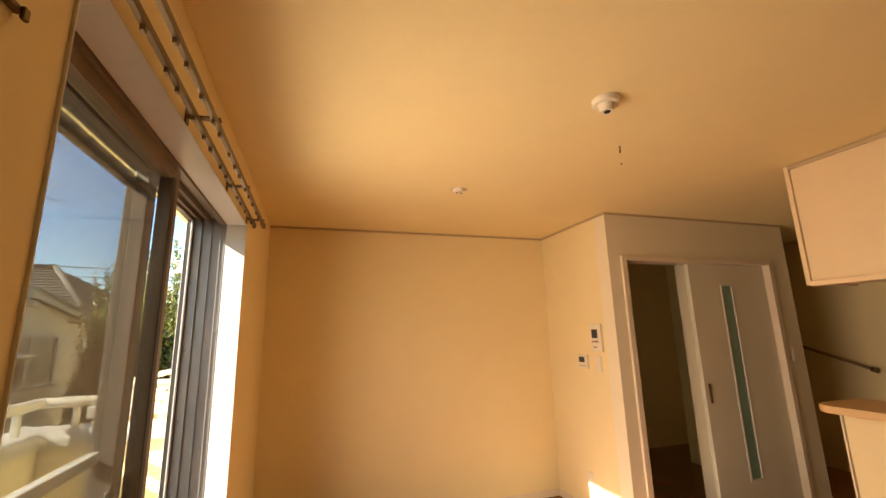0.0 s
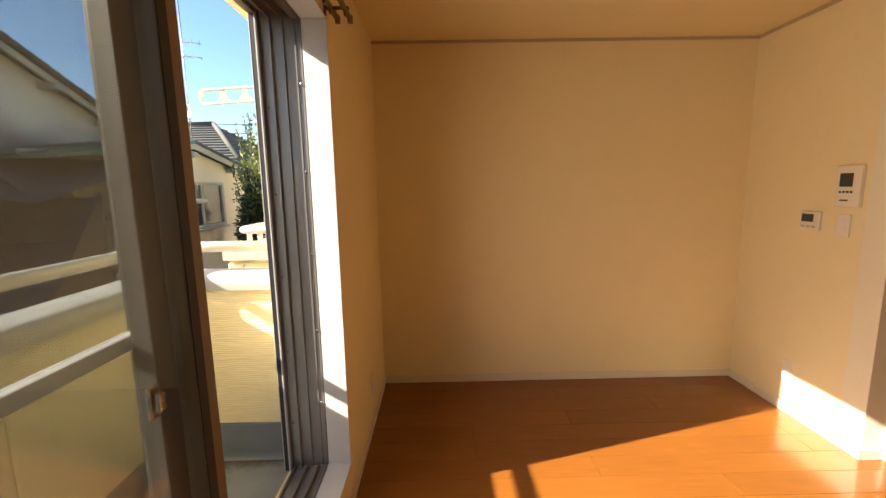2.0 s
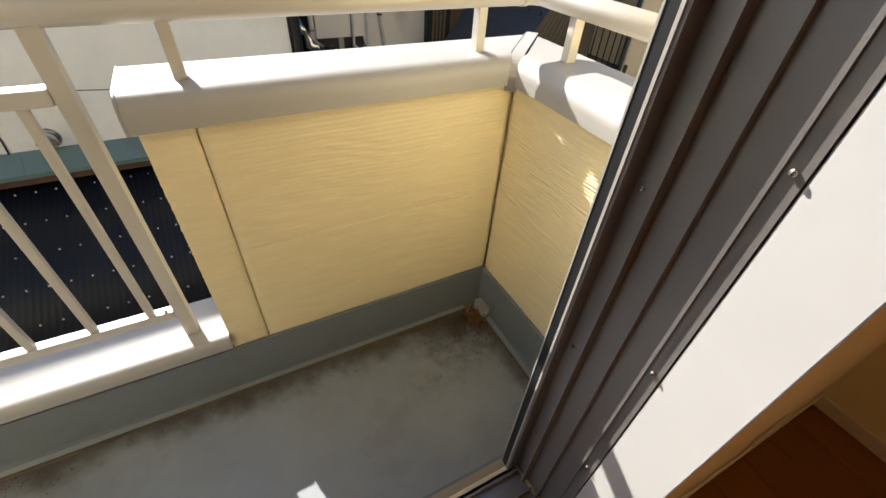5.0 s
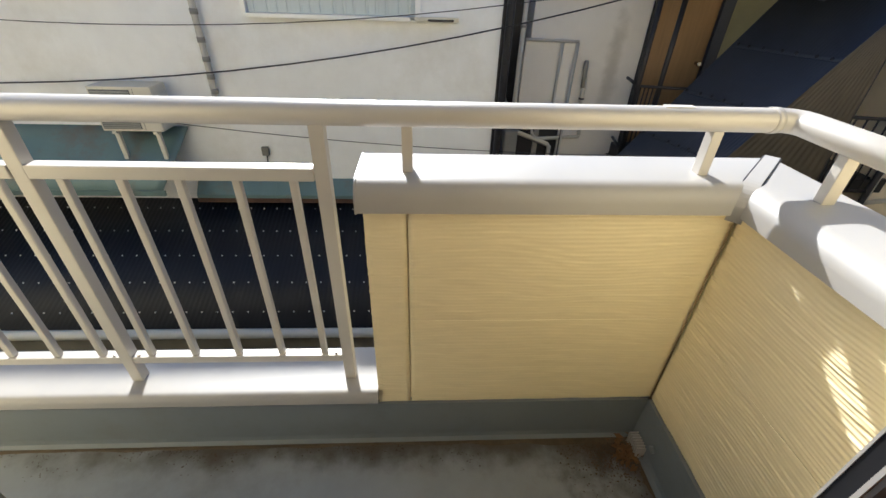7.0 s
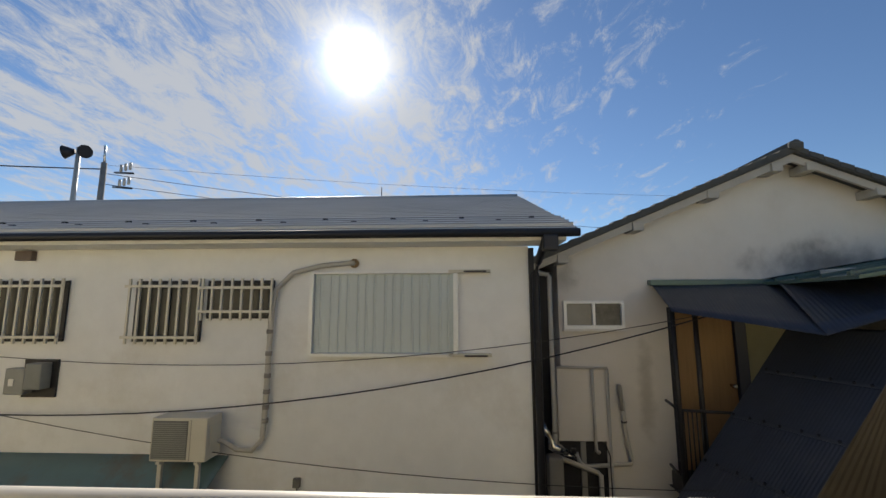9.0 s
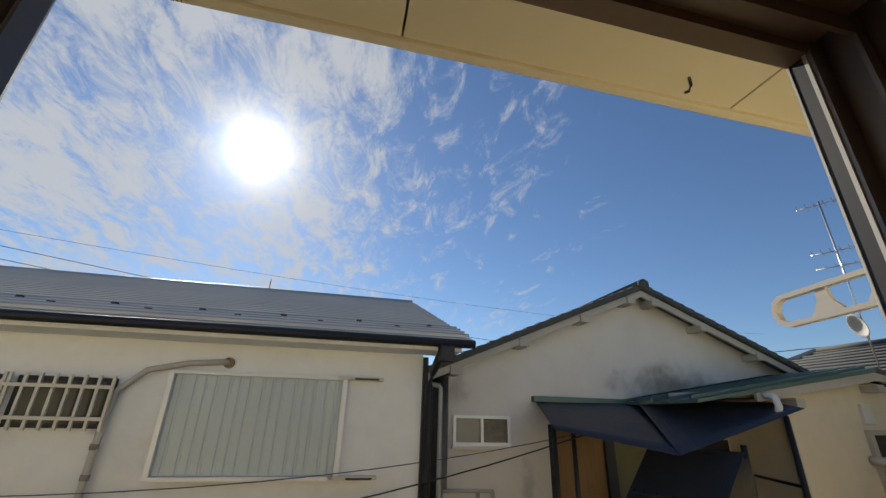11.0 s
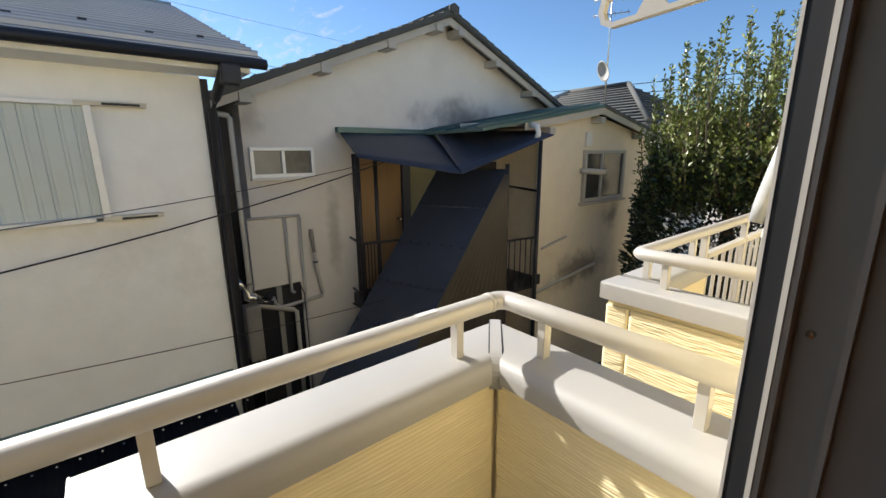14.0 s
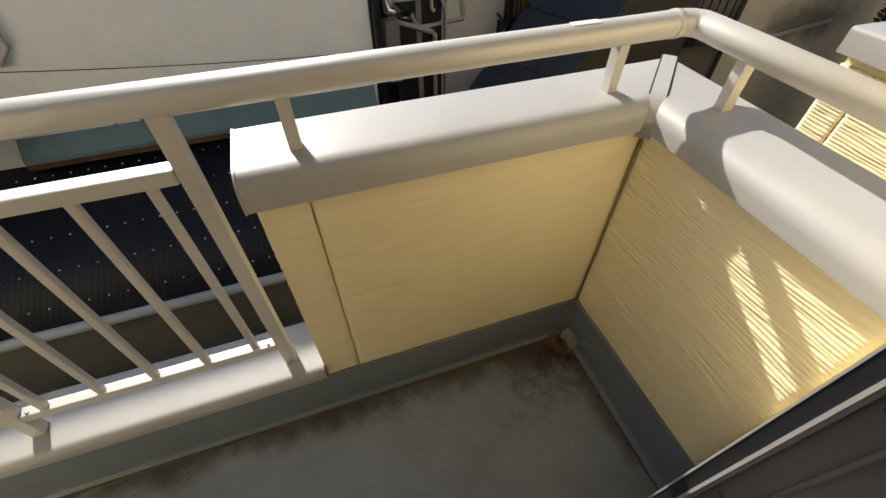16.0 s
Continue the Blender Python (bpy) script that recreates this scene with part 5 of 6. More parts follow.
pn = thing("wall_panel", boxes((BX + 0.001, 3.585, -0.10, BX + 0.065, 4.25, 0.81), bevel=0.01), STUCCO_B, "beige painted panel on the house wall", "panel")
# flat dark plate on the wall gives the shaded inside, no recess is cut
part("opening", boxes((BX + 0.001, 3.60, -3.0, BX + 0.02, 4.20, -0.104)), DARK, hb, "dark plate for the shaded opening below the wall panel")
part("opening_post", boxes((BX + 0.021, 3.86, -3.0, BX + 0.05, 3.93, -0.106), bevel=0.006), CONCRETE, hb)
thing("down_cable", tube([(BX + 0.12, 4.15, -0.10), (BX + 0.13, 4.20, -0.25), (BX + 0.13, 4.205, -1.0), (BX + 0.12, 4.19, -2.9)], 0.008, 6), WIRE, "black cable hanging below the wall panel", "cable")
gh = thing("gas_meter", None, None, "weathered meter with bright foil wrapped pipes between houses", "meter")
part("meter_body", boxes((BX + 0.12, 3.40, -0.95, BX + 0.32, 3.58, -0.22), bevel=0.03), CONCRETE, gh)
part("foil_wrap", tube([(BX + 0.22, 3.36, 0.16), (BX + 0.23, 3.40, 0.04), (BX + 0.22, 3.44, 0.0), (BX + 0.23, 3.46, -0.11), (BX + 0.22, 3.52, -0.14), (BX + 0.2, 3.68, -0.20)], [0.03, 0.045, 0.03, 0.06, 0.07, 0.028], 7), STEEL, gh, "crumpled shiny foil wrap")
part("valve", tube([(BX + 0.2, 3.60, -0.20), (BX + 0.2, 3.76, -0.26)], 0.022, 8), STEEL, gh)
part("valve", boxes((BX + 0.17, 3.70, -0.20, BX + 0.23, 3.76, -0.14), bevel=0.01), DARK, gh)

# door and enclosed landing under the awning
ln = thing("stair_landing", None, None, "covered landing with a brown door behind dark steel posts", "landing")
part("landing_floor", boxes((BX + 0.001, 5.0, -0.62, -4.4, 7.9, -0.45)), DARK, ln)
part("door_panel", boxes((BX + 0.002, 5.15, -0.44, BX + 0.03, 5.895, 1.55)), PLY, ln, "brown plywood door panel")
part("door_panel", boxes((BX + 0.002, 6.045, -0.44, BX + 0.03, 6.9, 1.55)), mat("olive_panel", (0.26, 0.25, 0.16), 0.6), ln, "dull green panel")
part("door_post", boxes((BX + 0.001, 5.90, -0.44, BX + 0.08, 6.04, 1.6), bevel=0.004), mat("navy_paint", (0.022, 0.03, 0.06), 0.45), ln, "navy painted door post")
part("door_frame", boxes((BX + 0.001, 5.085, -0.44, BX + 0.07, 5.145, 1.60), bevel=0.004), DARK, ln)
part("door_knob", tube([(BX + 0.03, 5.82, 0.60), (BX + 0.07, 5.82, 0.60), (BX + 0.09, 5.82, 0.60), (BX + 0.12, 5.82, 0.60)], [0.02, 0.015, 0.03, 0.022], 10), STEEL, ln)
for (x, y, z0, z1) in ((-5.05, 4.86, -0.5, 1.60), (-5.1, 5.15, -0.45, 1.62), (-3.95, 7.18, -2.9, 1.76), (-4.0, 6.55, -2.9, 1.45)):
    part("steel_post", tube([(x, y, z0), (x, y, z1)], 0.03, 8), DARK, ln)
for z in (-0.35, 0.42):
    part("guard_rail", tube([(-5.05, 4.86, z), (-5.55, 4.95, z)], 0.018, 6), DARK, ln)
    part("guard_rail", tube([(-5.05, 4.86, z), (-4.9, 5.6, z)], 0.018, 6), DARK, ln)
    part("guard_rail", tube([(-3.95, 7.18, z - 0.05), (-4.05, 6.5, z - 0.05)], 0.018, 6), DARK, ln)
for k in range(6):
    part("guard_bar", tube([(-5.05, 4.9 + k * 0.05, -0.35), (-5.05, 4.9 + k * 0.05, 0.42)], 0.009, 6), DARK, ln)
for k in range(5):
    part("guard_bar", tube([(-3.97, 6.6 + k * 0.12, -0.40), (-3.97, 6.6 + k * 0.12, 0.37)], 0.009, 6), DARK, ln)
part("cross_tie", tube([(-3.95, 7.18, 1.05), (-4.9, 7.6, 1.05)], 0.018, 6), DARK, ln)
part("landing_bracket", prism([(4.95, -0.62), (5.35, -0.62), (5.35, -0.85)], "x", BX + 0.001, BX + 0.35), DARK, ln)

# awning of dark corrugated sheets
aw = thing("stair_awning", None, None, "dark navy corrugated awning sheets over the outside stair", "awning")
part("awning_sheet", sheet((-5.62, 4.90, 1.90), (-5.62, 6.55, 1.93), (-3.98, 5.72, 1.34), (-4.75, 4.72, 1.55), 160, 6, 0.0022, 36, 0.005), NAVY, aw)
part("awning_sheet", sheet((-5.4, 6.35, 1.95), (-4.5, 7.75, 1.93), (-3.88, 7.40, 1.84), (-3.96, 5.70, 1.345), 160, 6, 0.0022, 36, 0.005), NAVY, aw)
part("flashing", boxes((BX + 0.001, 4.86, 1.885, BX + 0.10, 6.75, 1.96), bevel=0.006), GREENROOF, aw, "green metal wall flashing")


def stair_sheet(f0, f1, over, ridge):
    """One length of the sloping stair cover; f runs down the slope."""
    top_l, top_r = Vector((-4.92, 6.08, 1.36)), Vector((-3.88, 6.42, 1.37))
    d = Vector((0.0, -1.22, -1.63)) * 1.0
    n = Vector((0, 0, over))
    return sheet(top_l + d * f0 + n, top_r + d * f0 + n, top_r + d * f1 + n, top_l + d * f1 + n, 140, 16, ridge, 32, 0.005)

rs = random.Random(77)
for k in range(7):
    part("cover_sheet", stair_sheet(k * 0.295, (k + 1) * 0.295 + 0.012, 0.0025 * (6 - k), 0.0009 if k < 2 else 0.0022), NAVY, aw)
    for i in range(7):
        u = (i + 0.3 + rs.uniform(-0.2, 0.2)) / 6.6
        c = Vector((-4.92 + 1.04 * u, 6.08 + 0.34 * u, 1.375)) + Vector((0, -1.22, -1.63)) * (k * 0.295 + 0.295 + rs.uniform(-0.004, 0.004)) + Vector((0, 0, 0.0025 * (6 - k)))
        bm = bmesh.new()
        bmesh.ops.create_uvsphere(bm, u_segments=8, v_segments=5, radius=0.017, matrix=Matrix.Translation(c))
        part("sheet_screw", bm, BLACKROOF, aw)
part("side_sheet", sheet((-3.93, 6.38, 1.32), (-3.93, 6.50, 1.32), (-3.93, 6.50, -2.5), (-3.93, 3.6, -2.4), 60, 12, 0.004, 14, 0.004), mat("brown_corrugated", (0.062, 0.050, 0.036), 0.6, var=0.3, scale=6), aw, "brown corrugated side sheet")
gt = thing("broken_gutter", None, None, "pale bent gutter under the green roof edge", "gutter")
part("gutter_bar", tube([(-4.9, 6.5, 1.99), (-4.35, 7.5, 2.02)], 0.04, 10), GREYPIPE, gt)
part("gutter_elbow", tube([(-4.25, 7.30, 2.0), (-4.10, 7.28, 1.97), (-4.06, 7.26, 1.86), (-4.08, 7.24, 1.78)], 0.04, 10), WHITE, gt)

# ---- house C: low extension with the green roof ----
CX = -4.45
hc = thing("house", None, None, "low beige house wing with green metal roof and a window", "house")
part("wall", prism([(7.75, -3.0), (7.75, 1.98), (9.30, 2.28), (11.6, 1.86), (11.6, -3.0)], "x", -9.0, CX), STUCCO_C, hc, "weathered beige stucco")
part("roof_side", prism([(9.30, 2.42), (6.3, 1.92), (6.3, 1.88), (9.30, 2.36)], "x", -9.2, CX + 0.22), GREENROOF, hc, "green ribbed metal roof slope")
part("roof_side", prism([(9.30, 2.42), (11.9, 1.915), (11.9, 1.865), (9.30, 2.36)], "x", -9.2, CX + 0.22), TILE, hc)
for k in range(8):
    x = CX + 0.1 - k * 0.33
    part("roof_batten", prism([(9.28, 2.417), (6.31, 1.922), (6.31, 1.962), (9.28, 2.457)], "x", x - 0.02, x + 0.02), GREENROOF, hc)
grey = bpy.data.materials["grey_board"]
part("barge_board", prism([(9.30, 2.36), (7.2, 2.02), (7.2, 1.92), (9.30, 2.25)], "x", CX + 0.16, CX + 0.20), grey, hc)
part("barge_board", prism([(9.30, 2.36), (11.88, 1.86), (11.88, 1.765), (9.30, 2.25)], "x", CX + 0.16, CX + 0.20), grey, hc)
for y, z in ((9.30, 2.2), (10.85, 1.95), (7.85, 1.98)):
    part("purlin_end", boxes((CX + 0.001, y - 0.07, z - 0.1, CX + 0.21, y + 0.07, z), bevel=0.008), grey, hc)
wc = part("window", boxes((CX + 0.001, 9.05, 0.70, CX + 0.06, 9.12, 1.63), (CX + 0.001, 10.42, 0.70, CX + 0.06, 10.50, 1.63), (CX + 0.001, 9.121, 0.70, CX + 0.06, 10.419, 0.76), (CX + 0.001, 9.121, 1.57, CX + 0.06, 10.419, 1.63), (CX + 0.001, 9.62, 0.761, CX + 0.05, 9.68, 1.569), bevel=0.004), grey, hc, "grey framed sliding window")
part("pane", boxes((CX + 0.002, 9.12, 0.76, CX + 0.02, 9.62, 1.57)), WINGLASS, wc)
part("pane", boxes((CX + 0.002, 9.68, 0.76, CX + 0.02, 10.42, 1.57)), WINGLASS, wc)
part("sill", boxes((CX + 0.001, 9.0, 0.64, CX + 0.10, 10.55, 0.69), bevel=0.006), grey, wc)
part("flue_pipe", tube([(CX + 0.02, 8.98, 1.27), (CX + 0.10, 9.0, 1.27), (CX + 0.35, 9.25, 1.25)], 0.05, 12), GREYPIPE, hc, "short flue pipe")
part("wall_vent", boxes((CX + 0.001, 9.08, 1.70, CX + 0.05, 9.25, 1.95), bevel=0.01), WHITE, hc)
w2 = part("window", boxes((CX - 0.9, 6.75, 0.35, CX - 0.85, 7.70, 1.45)), WINGLASS, hc, "dark side window")
part("side_wall", boxes((BX + 0.05, 6.9, -3.0, CX - 0.86, 7.74, 1.9)), STUCCO_C, hc)
part("corner_pipe", tube([(CX + 0.06, 7.62, 1.9), (CX + 0.06, 7.72, 1.7), (CX + 0.06, 7.74, -2.9)], 0.045, 8), GREYPIPE, hc)
part("low_pipe", tube([(CX + 0.06, 7.9, 0.0), (CX + 0.06, 8.6, 0.12)], 0.022, 8), GREYPIPE, hc)
part("low_pipe", tube([(CX + 0.06, 7.8, -0.75), (CX + 0.06, 9.6, -0.55)], 0.03, 8), GREYPIPE, hc)

# ---- house D far behind, with antenna mast and dish ----
hd = thing("house", None, None, "distant house with a dark grey hipped tile roof", "house")
part("wall", boxes((-14, 15.6, -3.0, -6.6, 22, 2.55)), STUCCO_B, hd)
bm = bmesh.new()
c = [(-14.4, 15.2, 2.45), (-6.2, 15.2, 2.45), (-6.2, 22.4, 2.45), (-14.4, 22.4, 2.45)]
rg = [(-11.2, 18.4, 4.1), (-8.6, 18.4, 4.1)]
v = [bm.verts.new(p) for p in c + rg]
lowv = [bm.verts.new((p[0], p[1], p[2] - 0.12)) for p in c]
for q in ((0, 1, 5, 4), (1, 2, 5), (2, 3, 4, 5), (3, 0, 4)):
    bm.faces.new([v[i] for i in q])
for i in range(4):
    bm.faces.new((v[i], lowv[i], lowv[(i + 1) % 4], v[(i + 1) % 4]))
bm.faces.new(lowv)
rd = part("roof", bm, TILE, hd, "dark grey tiled hip roof")
for k in range(14):
    f = (k + 0.3) / 14
    a = Vector(c[0]).lerp(Vector(rg[0]), f); b = Vector(c[1]).lerp(Vector(rg[1]), f)
    part("tile_course", tube([a + Vector((0, 0, 0.02)), b + Vector((0, 0, 0.02))], 0.03, 5), TILE, rd)
    a, b = Vector(c[1]).lerp(Vector(rg[1]), f), Vector(c[2]).lerp(Vector(rg[1]), f)
    part("tile_course", tube([a + Vector((0, 0, 0.02)), b + Vector((0, 0, 0.02))], 0.03, 5), TILE, rd)
for a, b in ((c[0], rg[0]), (c[1], rg[1]), (rg[0], rg[1])):
    part("hip_cap", tube([Vector(a) + Vector((0, 0, 0.05)), Vector(b) + Vector((0, 0, 0.05))], 0.09, 8), grey if a == c[0] else TILE, rd)
an = thing("antenna_mast", None, None, "rooftop television antenna mast with a satellite dish", "antenna")
AXP, AYP = -7.95, 15.65
part("mast", tube([(AXP, AYP, 2.6), (AXP, AYP, 7.95)], 0.025, 8), STEEL, an)
for dz, ln_ in ((7.85, 0.55), (6.35, 0.7), (5.9, 0.5)):
    part("boom", tube([(AXP - 0.5, AYP - 0.25, dz), (AXP + 0.5, AYP + 0.25, dz)], 0.016, 6), STEEL, an)
    for k in range(6):
        o = -0.45 + k * 0.18
        part("element", tube([(AXP + o + 0.25 * ln_, AYP + o * 0.5 - 0.5 * ln_, dz), (AXP + o - 0.25 * ln_, AYP + o * 0.5 + 0.5 * ln_, dz)], 0.009, 5), STEEL, an)
bm = bmesh.new()
rings = []
for i in range(6):
    r = 0.30 * i / 5
    ring = []
    for k in range(20):
        a = 2 * math.pi * k / 20
        p = Vector((math.cos(a) * r * 0.9, 0.35 * r * r / 0.3 - 0.03, math.sin(a) * r * 1.1))
        ring.append(bm.verts.new(p))
    rings.append(ring)
for a, b in zip(rings, rings[1:]):
    for k in range(20):
        bm.faces.new((a[k], a[(k + 1) % 20], b[(k + 1) % 20], b[k])).smooth = True
ds = part("satellite_dish", bm, GREYPIPE, an, "grey satellite dish")
ds.matrix_basis = pose(AXP, AYP - 0.12, 4.2, -20, 0, 160)
sld = ds.modifiers.new("thickness", "SOLIDIFY"); sld.thickness = 0.015

# far roofs on the skyline and utility poles
for x, y, w, h, m, lab in ((-6.0, 26, 6, 3.1, ORANGEROOF, "distant house with an orange tiled roof"), (-1.5, 30, 6, 4.6, grey, "distant pale flat block of flats"), (-26, 30, 9, 3.2, TILE, "distant house with a dark roof"), (-40, -20, 14, 5.0, TILE, "distant house with a dark roof")):
    fh = thing("distant_house", None, None, lab, "house")
    part("wall", boxes((x - w / 2, y, -3, x + w / 2, y + 6, h - 0.8)), STUCCO_B, fh)
    part("roof", prism([(y - 0.5, h - 0.8), (y + 3, h), (y + 6.5, h - 0.8)], "x", x - w / 2 - 0.4, x + w / 2 + 0.4), m, fh)
up_ = thing("utility_pole", None, None, "concrete utility pole with insulators and cables", "utility pole")
D1, D2 = Vector((-0.714, -0.673, 0)).normalized(), Vector((-0.688, -0.70, 0)).normalized()
P1 = Vector((0.03, 2.36, 0)) + D1 * 24
P2 = Vector((0.03, 2.36, 0)) + D2 * 24
part("pole", tube([(P1.x, P1.y, -3), (P1.x, P1.y, 8.2)], [0.17, 0.12], 12), CONCRETE, up_)
part("top_pipe", tube([(P1.x, P1.y, 8.2), (P1.x + 0.05, P1.y, 9.0)], 0.05, 8), STEEL, up_)
for dz in (7.9, 7.2):
    part("cross_arm", tube([(P1.x - 0.5, P1.y + 0.1, dz), (P1.x + 0.2, P1.y + 1.6, dz - 0.3)], 0.05, 6), DARK, up_)
    for k in range(3):
        part("insulator", tube([(P1.x - 0.1 + k * 0.12, P1.y + 0.75 + k * 0.32, dz - 0.1), (P1.x - 0.1 + k * 0.12, P1.y + 0.75 + k * 0.32, dz + 0.22)], 0.06, 8), GREYPIPE, up_)
ls = thing("loudspeaker_pole", None, None, "grey pole with two public address horn speakers", "loudspeaker")
part("pole", tube([(P2.x, P2.y, -3), (P2.x, P2.y, 8.7)], [0.13, 0.09], 10), GREYPIPE, ls)
for s in (-1, 1):
    part("horn", tube([(P2.x + 0.05, P2.y + s * 0.1, 8.5), (P2.x + 0.2, P2.y + s * 0.5, 8.42)], [0.10, 0.30], 14), DARK, ls, "dark horn speaker")

# overhead cables
def cable(name, a, b, sag, r, label):
    a, b = Vector(a), Vector(b)
    pts = [a.lerp(b, k / 24) - Vector((0, 0, sag * 4 * (k / 24) * (1 - k / 24))) for k in range(25)]
    thing(name, tube(pts, r, 5), WIRE, label, "cable", "overhead cables")

cable("overhead_cable", (-4.70, 5.05, 1.497), (-4.70, -9.0, 1.10), 0.912, 0.008, "black service cable sagging past the houses")
cable("overhead_cable", (-4.70, 5.05, 1.524), (-4.70, -9.0, 2.05), 0.818, 0.0045, "thin black cable sagging past the houses")
cable("overhead_cable", (-4.62, 5.05, -0.274), (-4.62, -9.0, 1.85), 0.546, 0.0045, "thin black cable along the stucco wall")
cable("overhead_cable", (P1.x, P1.y, 7.7), (-30, 40, 6.5), 1.2, 0.013, "distant power line between poles")
cable("overhead_cable", (P1.x, P1.y, 7.2), (-30, 40, 6.0), 1.2, 0.013, "distant power line between poles")
cable("overhead_cable", (P1.x, P1.y, 8.1), (-30, 40, 9.5), 0.8, 0.007, "distant thin power line between poles")
for z in (5.0, 4.5, 4.15):
    cable("overhead_cable", (-30, 24, z + 0.9), (14, 30, z + 0.5), 0.4, 0.022, "distant telephone line over the roofs")
cable("overhead_cable", (P1.x, P1.y, 7.9), (P1.x + 12, P1.y - 30, 7.5), 0.5, 0.03, "distant power line between poles")

# ---- the evergreen tree ----
tree = thing("tree", None, None, "tall evergreen tree with pale upright shoots beside the house", "tree")
rt = random.Random(11)
TX, TY = -2.42, 10.27
part("trunk", tube([(TX, TY, -3.0), (TX + 0.05, TY, -1.5), (TX, TY + 0.05, 0.0), (TX - 0.03, TY, 1.2)], [0.16, 0.14, 0.11, 0.06], 10), BARK, tree)


def leaf_quad(bm, c, d, size, r):
    side = d.cross(Vector((r.uniform(-1, 1), r.uniform(-1, 1), r.uniform(-1, 1)))).normalized()
    nrm = d.cross(side).normalized()
    a, b = c, c + d * size
    m = c + d * size * 0.5
    v = [bm.verts.new(p) for p in (a, m + side * size * 0.24 + nrm * size * 0.05, b, m - side * size * 0.24 + nrm * size * 0.05)]
    bm.faces.new(v)


def crown(shoots, leaves_per, r):
    bm, wood = bmesh.new(), bmesh.new()
    for base, tip in shoots:
        mid = base.lerp(tip, 0.5) + Vector((r.uniform(-.08, .08), r.uniform(-.08, .08), 0))
        add_tube(wood, [base, mid, tip], [0.018, 0.011, 0.004], 5)
        n = int(leaves_per * (tip - base).length)
        for k in range(n):
            f = (k + r.random()) / n
            p = base.lerp(mid, f * 2) if f < 0.5 else mid.lerp(tip, f * 2 - 1)
            spread = 0.095 * (1.12 - f)
            c = p + Vector((r.gauss(0, spread), r.gauss(0, spread), r.gauss(0, 0.04)))
            d = Vector((r.uniform(-1, 1), r.uniform(-1, 1), r.uniform(0.1, 1.4))).normalized()
            leaf_quad(bm, c, d, r.uniform(0.055, 0.10), r)
    return bm, wood


shoots = []
for k in range(230):
    tall = k < 75
    a = rt.uniform(0, 2 * math.pi)
    rad = 1.4 * math.sqrt(rt.random())
    b = Vector((TX + math.cos(a) * rad * 0.95, TY + math.sin(a) * rad * 0.8, rt.uniform(0.5, 1.3)))
    top = (2.35 + 1.0 * (1 - (rad / 1.4) ** 2) + rt.uniform(-0.5, 0.5)) if tall else (1.75 + 0.6 * (1 - (rad / 1.4) ** 2) + rt.uniform(-0.5, 0.35))
    shoots.append((b, Vector((b.x + rt.uniform(-.15, .15) + (b.x - TX) * 0.12, b.y + rt.uniform(-.15, .15), top))))
bm, wood = crown(shoots, 85, rt)
tagged(part("upper_leaves", bm, LEAF, tree, "yellow-green shoots, sunlit brightness put into their colour"), kind="stuff")
part("branch_wood", wood, BARK, tree)
# lower foliage: the crown's shade comes from the darker leaf colour
bm = bmesh.new()
for k in range(24000):
    a, h = rt.uniform(0, 2 * math.pi), rt.uniform(-2.4, 1.5)
    rad = (1.5 + 0.22 * noise.noise(Vector((math.cos(a) * 2, math.sin(a) * 2, h * 1.5)))) * (0.55 + 0.45 * rt.random() ** 0.4) * (1 - max(0, h - 0.8) * 0.25)
    c = Vector((TX + math.cos(a) * rad, TY + math.sin(a) * rad * 0.85, h))
    d = Vector((math.cos(a) + rt.uniform(-.8, .8), math.sin(a) + rt.uniform(-.8, .8), rt.uniform(-.2, 1.1))).normalized()
    leaf_quad(bm, c, d, rt.uniform(0.07, 0.13), rt)
tagged(part("lower_leaves", bm, LEAF_SHADED, tree, "dense green lower foliage, shade put into its dark colour"), kind="stuff")
low_sh = thing("shrub", None, None, "small dark shrub below the canopy", "shrub")
bm = bmesh.new()
for k in range(500):
    c = Vector((-4.0 + rt.gauss(0, 0.22), -3.2 + rt.gauss(0, 0.2), -0.36 + rt.gauss(0, 0.10)))
    leaf_quad(bm, c, Vector((rt.uniform(-1, 1), rt.uniform(-1, 1), rt.uniform(-.3, 1))).normalized(), rt.uniform(0.08, 0.16), rt)
tagged(part("leaves", bm, LEAF_SHADED, low_sh), kind="stuff")
part("stem", tube([(-4.0, -3.2, -3.0), (-4.0, -3.2, -0.34)], 0.03, 6), BARK, low_sh)

# dirt gathered along the balcony edge
def dirt_strip(name, pts, width, seed, label):
    bm = bmesh.new()
    prev = None
    n = 160
    a, b = Vector(pts[0]), Vector(pts[1])
    out = Vector(pts[2])
    for k in range(n + 1):
        p = a.lerp(b, k / n)
        w = width * (0.35 + 0.9 * abs(noise.noise(Vector((k * 0.13, seed, 0)))) + 0.8 * max(0, noise.noise(Vector((k * 0.035, seed + 5, 0)))))
        row = [bm.verts.new(p + Vector((0, 0, 0.0035))), bm.verts.new(p + out * w * 0.6 + Vector((0, 0, 0.003))), bm.verts.new(p + out * w + Vector((0, 0, 0.0006)))]
        if prev:
            for i in range(2):
                bm.faces.new((prev[i], row[i], row[i + 1], prev[i + 1]))
        prev = row
    thing(name, bm, DIRT, label, "dirt", kind="stuff")

DIRT = mat("wet_dirt", (0.085, 0.062, 0.036), 0.75, var=0.45, scale=40, bump=0.003, bump_scale=90)
dirt_strip("dirt", ((-0.897, -1.3, 0.0455), (-0.897, 3.07, 0.0455), (1, 0, 0)), 0.022, 1.0, "brown dirt gathered along the balcony edge")
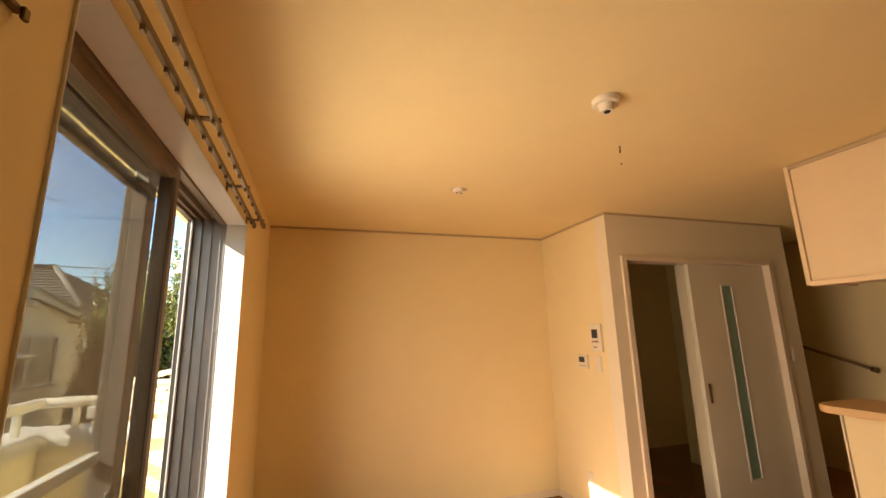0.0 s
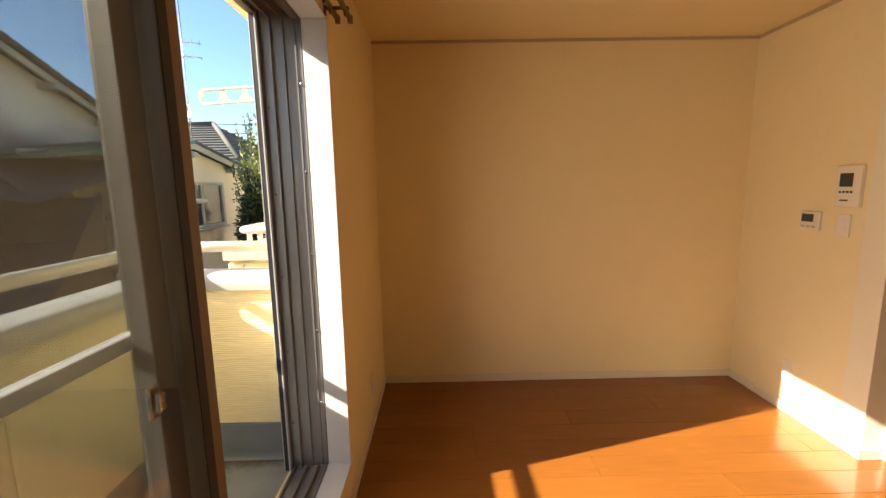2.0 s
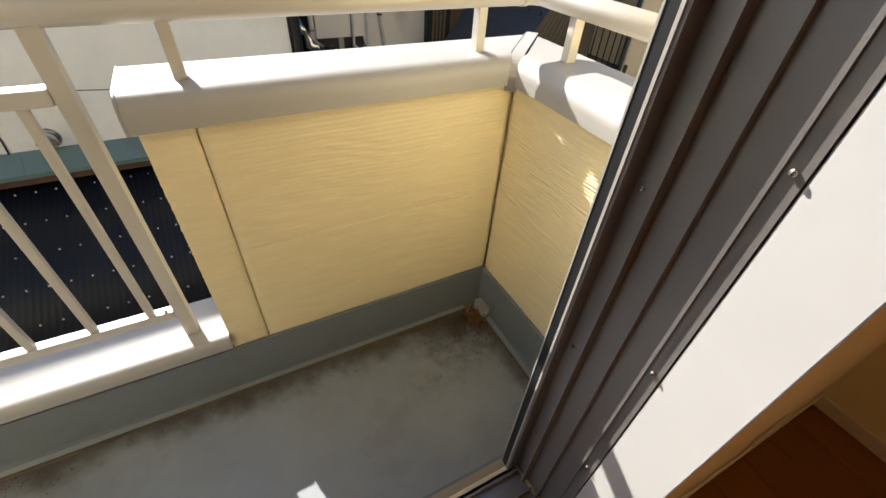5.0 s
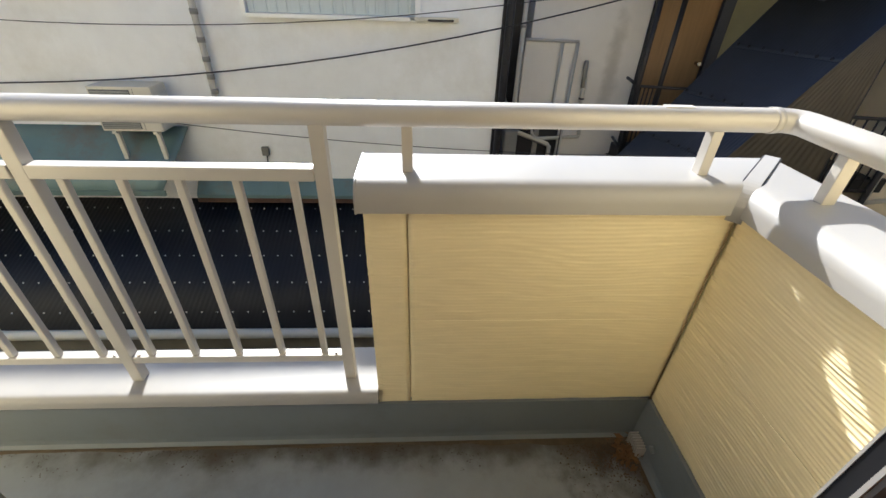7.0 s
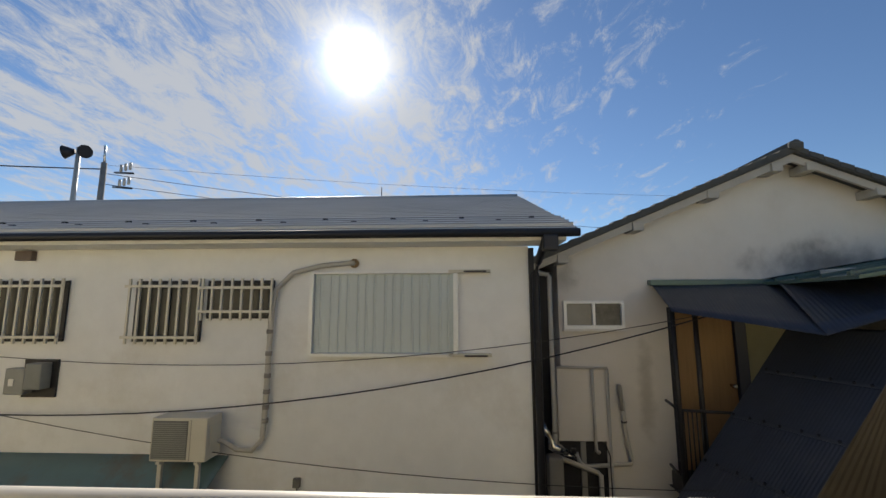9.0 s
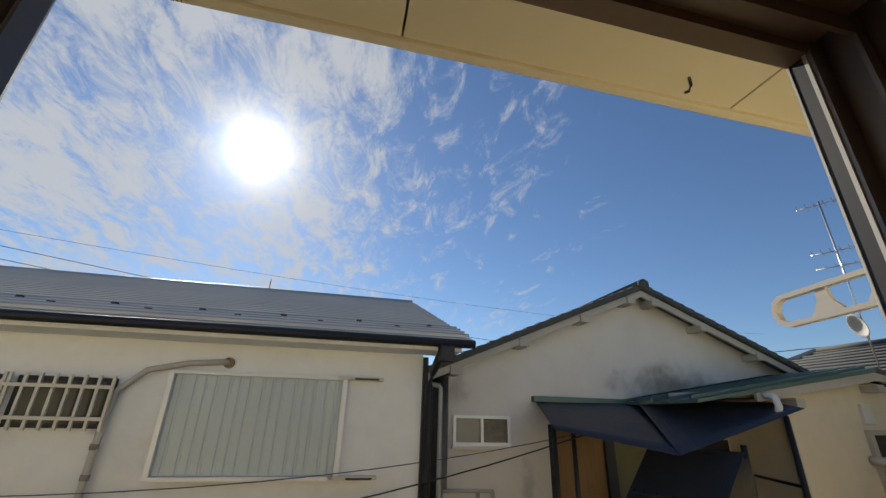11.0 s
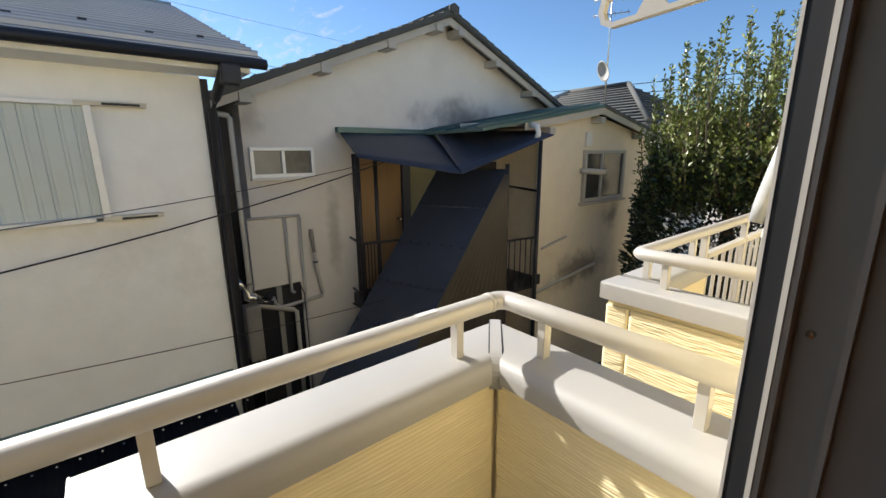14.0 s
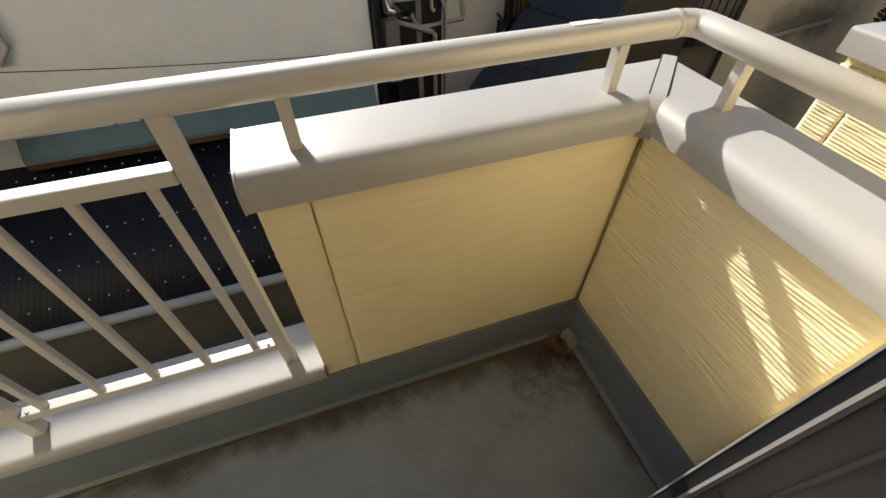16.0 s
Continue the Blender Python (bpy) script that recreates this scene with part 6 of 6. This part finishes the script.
dirt_strip("dirt", ((-0.897, 3.07, 0.0455), (-0.30, 3.07, 0.0455), (0, -1, 0)), 0.013, 9.0, "brown dirt gathered along the balcony edge")

def dirt_grains(count, seed, label):
    """Flat crumbs of soil, thick in the corner and thinning out along the edges."""
    rg = random.Random(seed)
    bm = bmesh.new()
    made = 0
    while made < count:
        kind = rg.random()
        if kind < 0.55:
            r, a = abs(rg.gauss(0, 0.075)), rg.uniform(0, math.pi / 2)
            x, y = -0.893 + r * math.cos(a) * 1.1, 3.066 - r * math.sin(a) * 1.5
        else:
            y = rg.uniform(0.4, 3.05)
            x = -0.893 + abs(rg.gauss(0, 0.04))
            if noise.noise(Vector((x * 6, y * 5, 4.2))) + 0.5 * noise.noise(Vector((x * 30, y * 22, 1.0))) < 0.12 + 1.2 * (x + 0.893):
                continue
        s = rg.uniform(0.0008, 0.0028) * (1.4 if kind < 0.55 else 1.0)
        n = rg.randint(5, 7)
        t0 = rg.uniform(0, 6.28)
        z = 0.0462 + rg.uniform(0, 0.0018)
        mid = bm.verts.new((x, y, z + s * 0.3))
        ring = []
        for k in range(n):
            q = s * rg.uniform(0.55, 1.25)
            ring.append(bm.verts.new((max(-0.896, x + q * math.cos(t0 + 6.283 * k / n)), min(3.069, y + q * math.sin(t0 + 6.283 * k / n)), z - 0.0004)))
        for k in range(n):
            bm.faces.new((mid, ring[k], ring[(k + 1) % n]))
        made += 1
    thing("dirt", bm, STAIN, label, "dirt", kind="stuff")

STAIN = mat("soil_crumbs", (0.075, 0.05, 0.03), 0.85, var=0.5, scale=25)
dirt_grains(2200, 5, "brown soil crumbs gathered in the balcony corner")

# ---- floor planks of the room ----
def plank_mesh(length):
    bm = boxes((0, 0, -0.012, length - 0.0012, 0.1503, 0.0))
    top = [e for e in bm.edges if all(v.co.z > -0.001 for v in e.verts)]
    bmesh.ops.bevel(bm, geom=top, offset=0.0009, segments=1, affect="EDGES")
    return finish(bm, "plank", FLOORM)

PL = {n: plank_mesh(n) for n in (0.606, 1.212, 1.818)}
rp = random.Random(8)
y = -2.5
while y < 4.9:
    x, n = 0.001, rp.choice((0.606, 1.212, 1.818))
    while x < 5.5:
        piece("plank", PL[n], floor, (x, y, 0.0))
        x += n
        n = 1.818
    y += 0.1515

# ---- blocks of the garden wall ----
BLOCK = mat("mossy_block", (0.11, 0.105, 0.095), 0.95, var=0.3, scale=5, bump=0.004, bump_scale=30, stain=(0.045, 0.045, 0.035), stain_scale=2.0, stain_amount=0.7, random_tone=0.25)
block_mesh = finish(boxes((-0.07, -0.195, -0.095, 0.07, 0.195, 0.095), bevel=0.006), "block", BLOCK)
for course in range(3):
    for k in range(40):
        piece("block", block_mesh, block_wall, (-2.425, -6.75 + k * 0.40 + (0.2 if course % 2 else 0.0), -1.845 - course * 0.20))
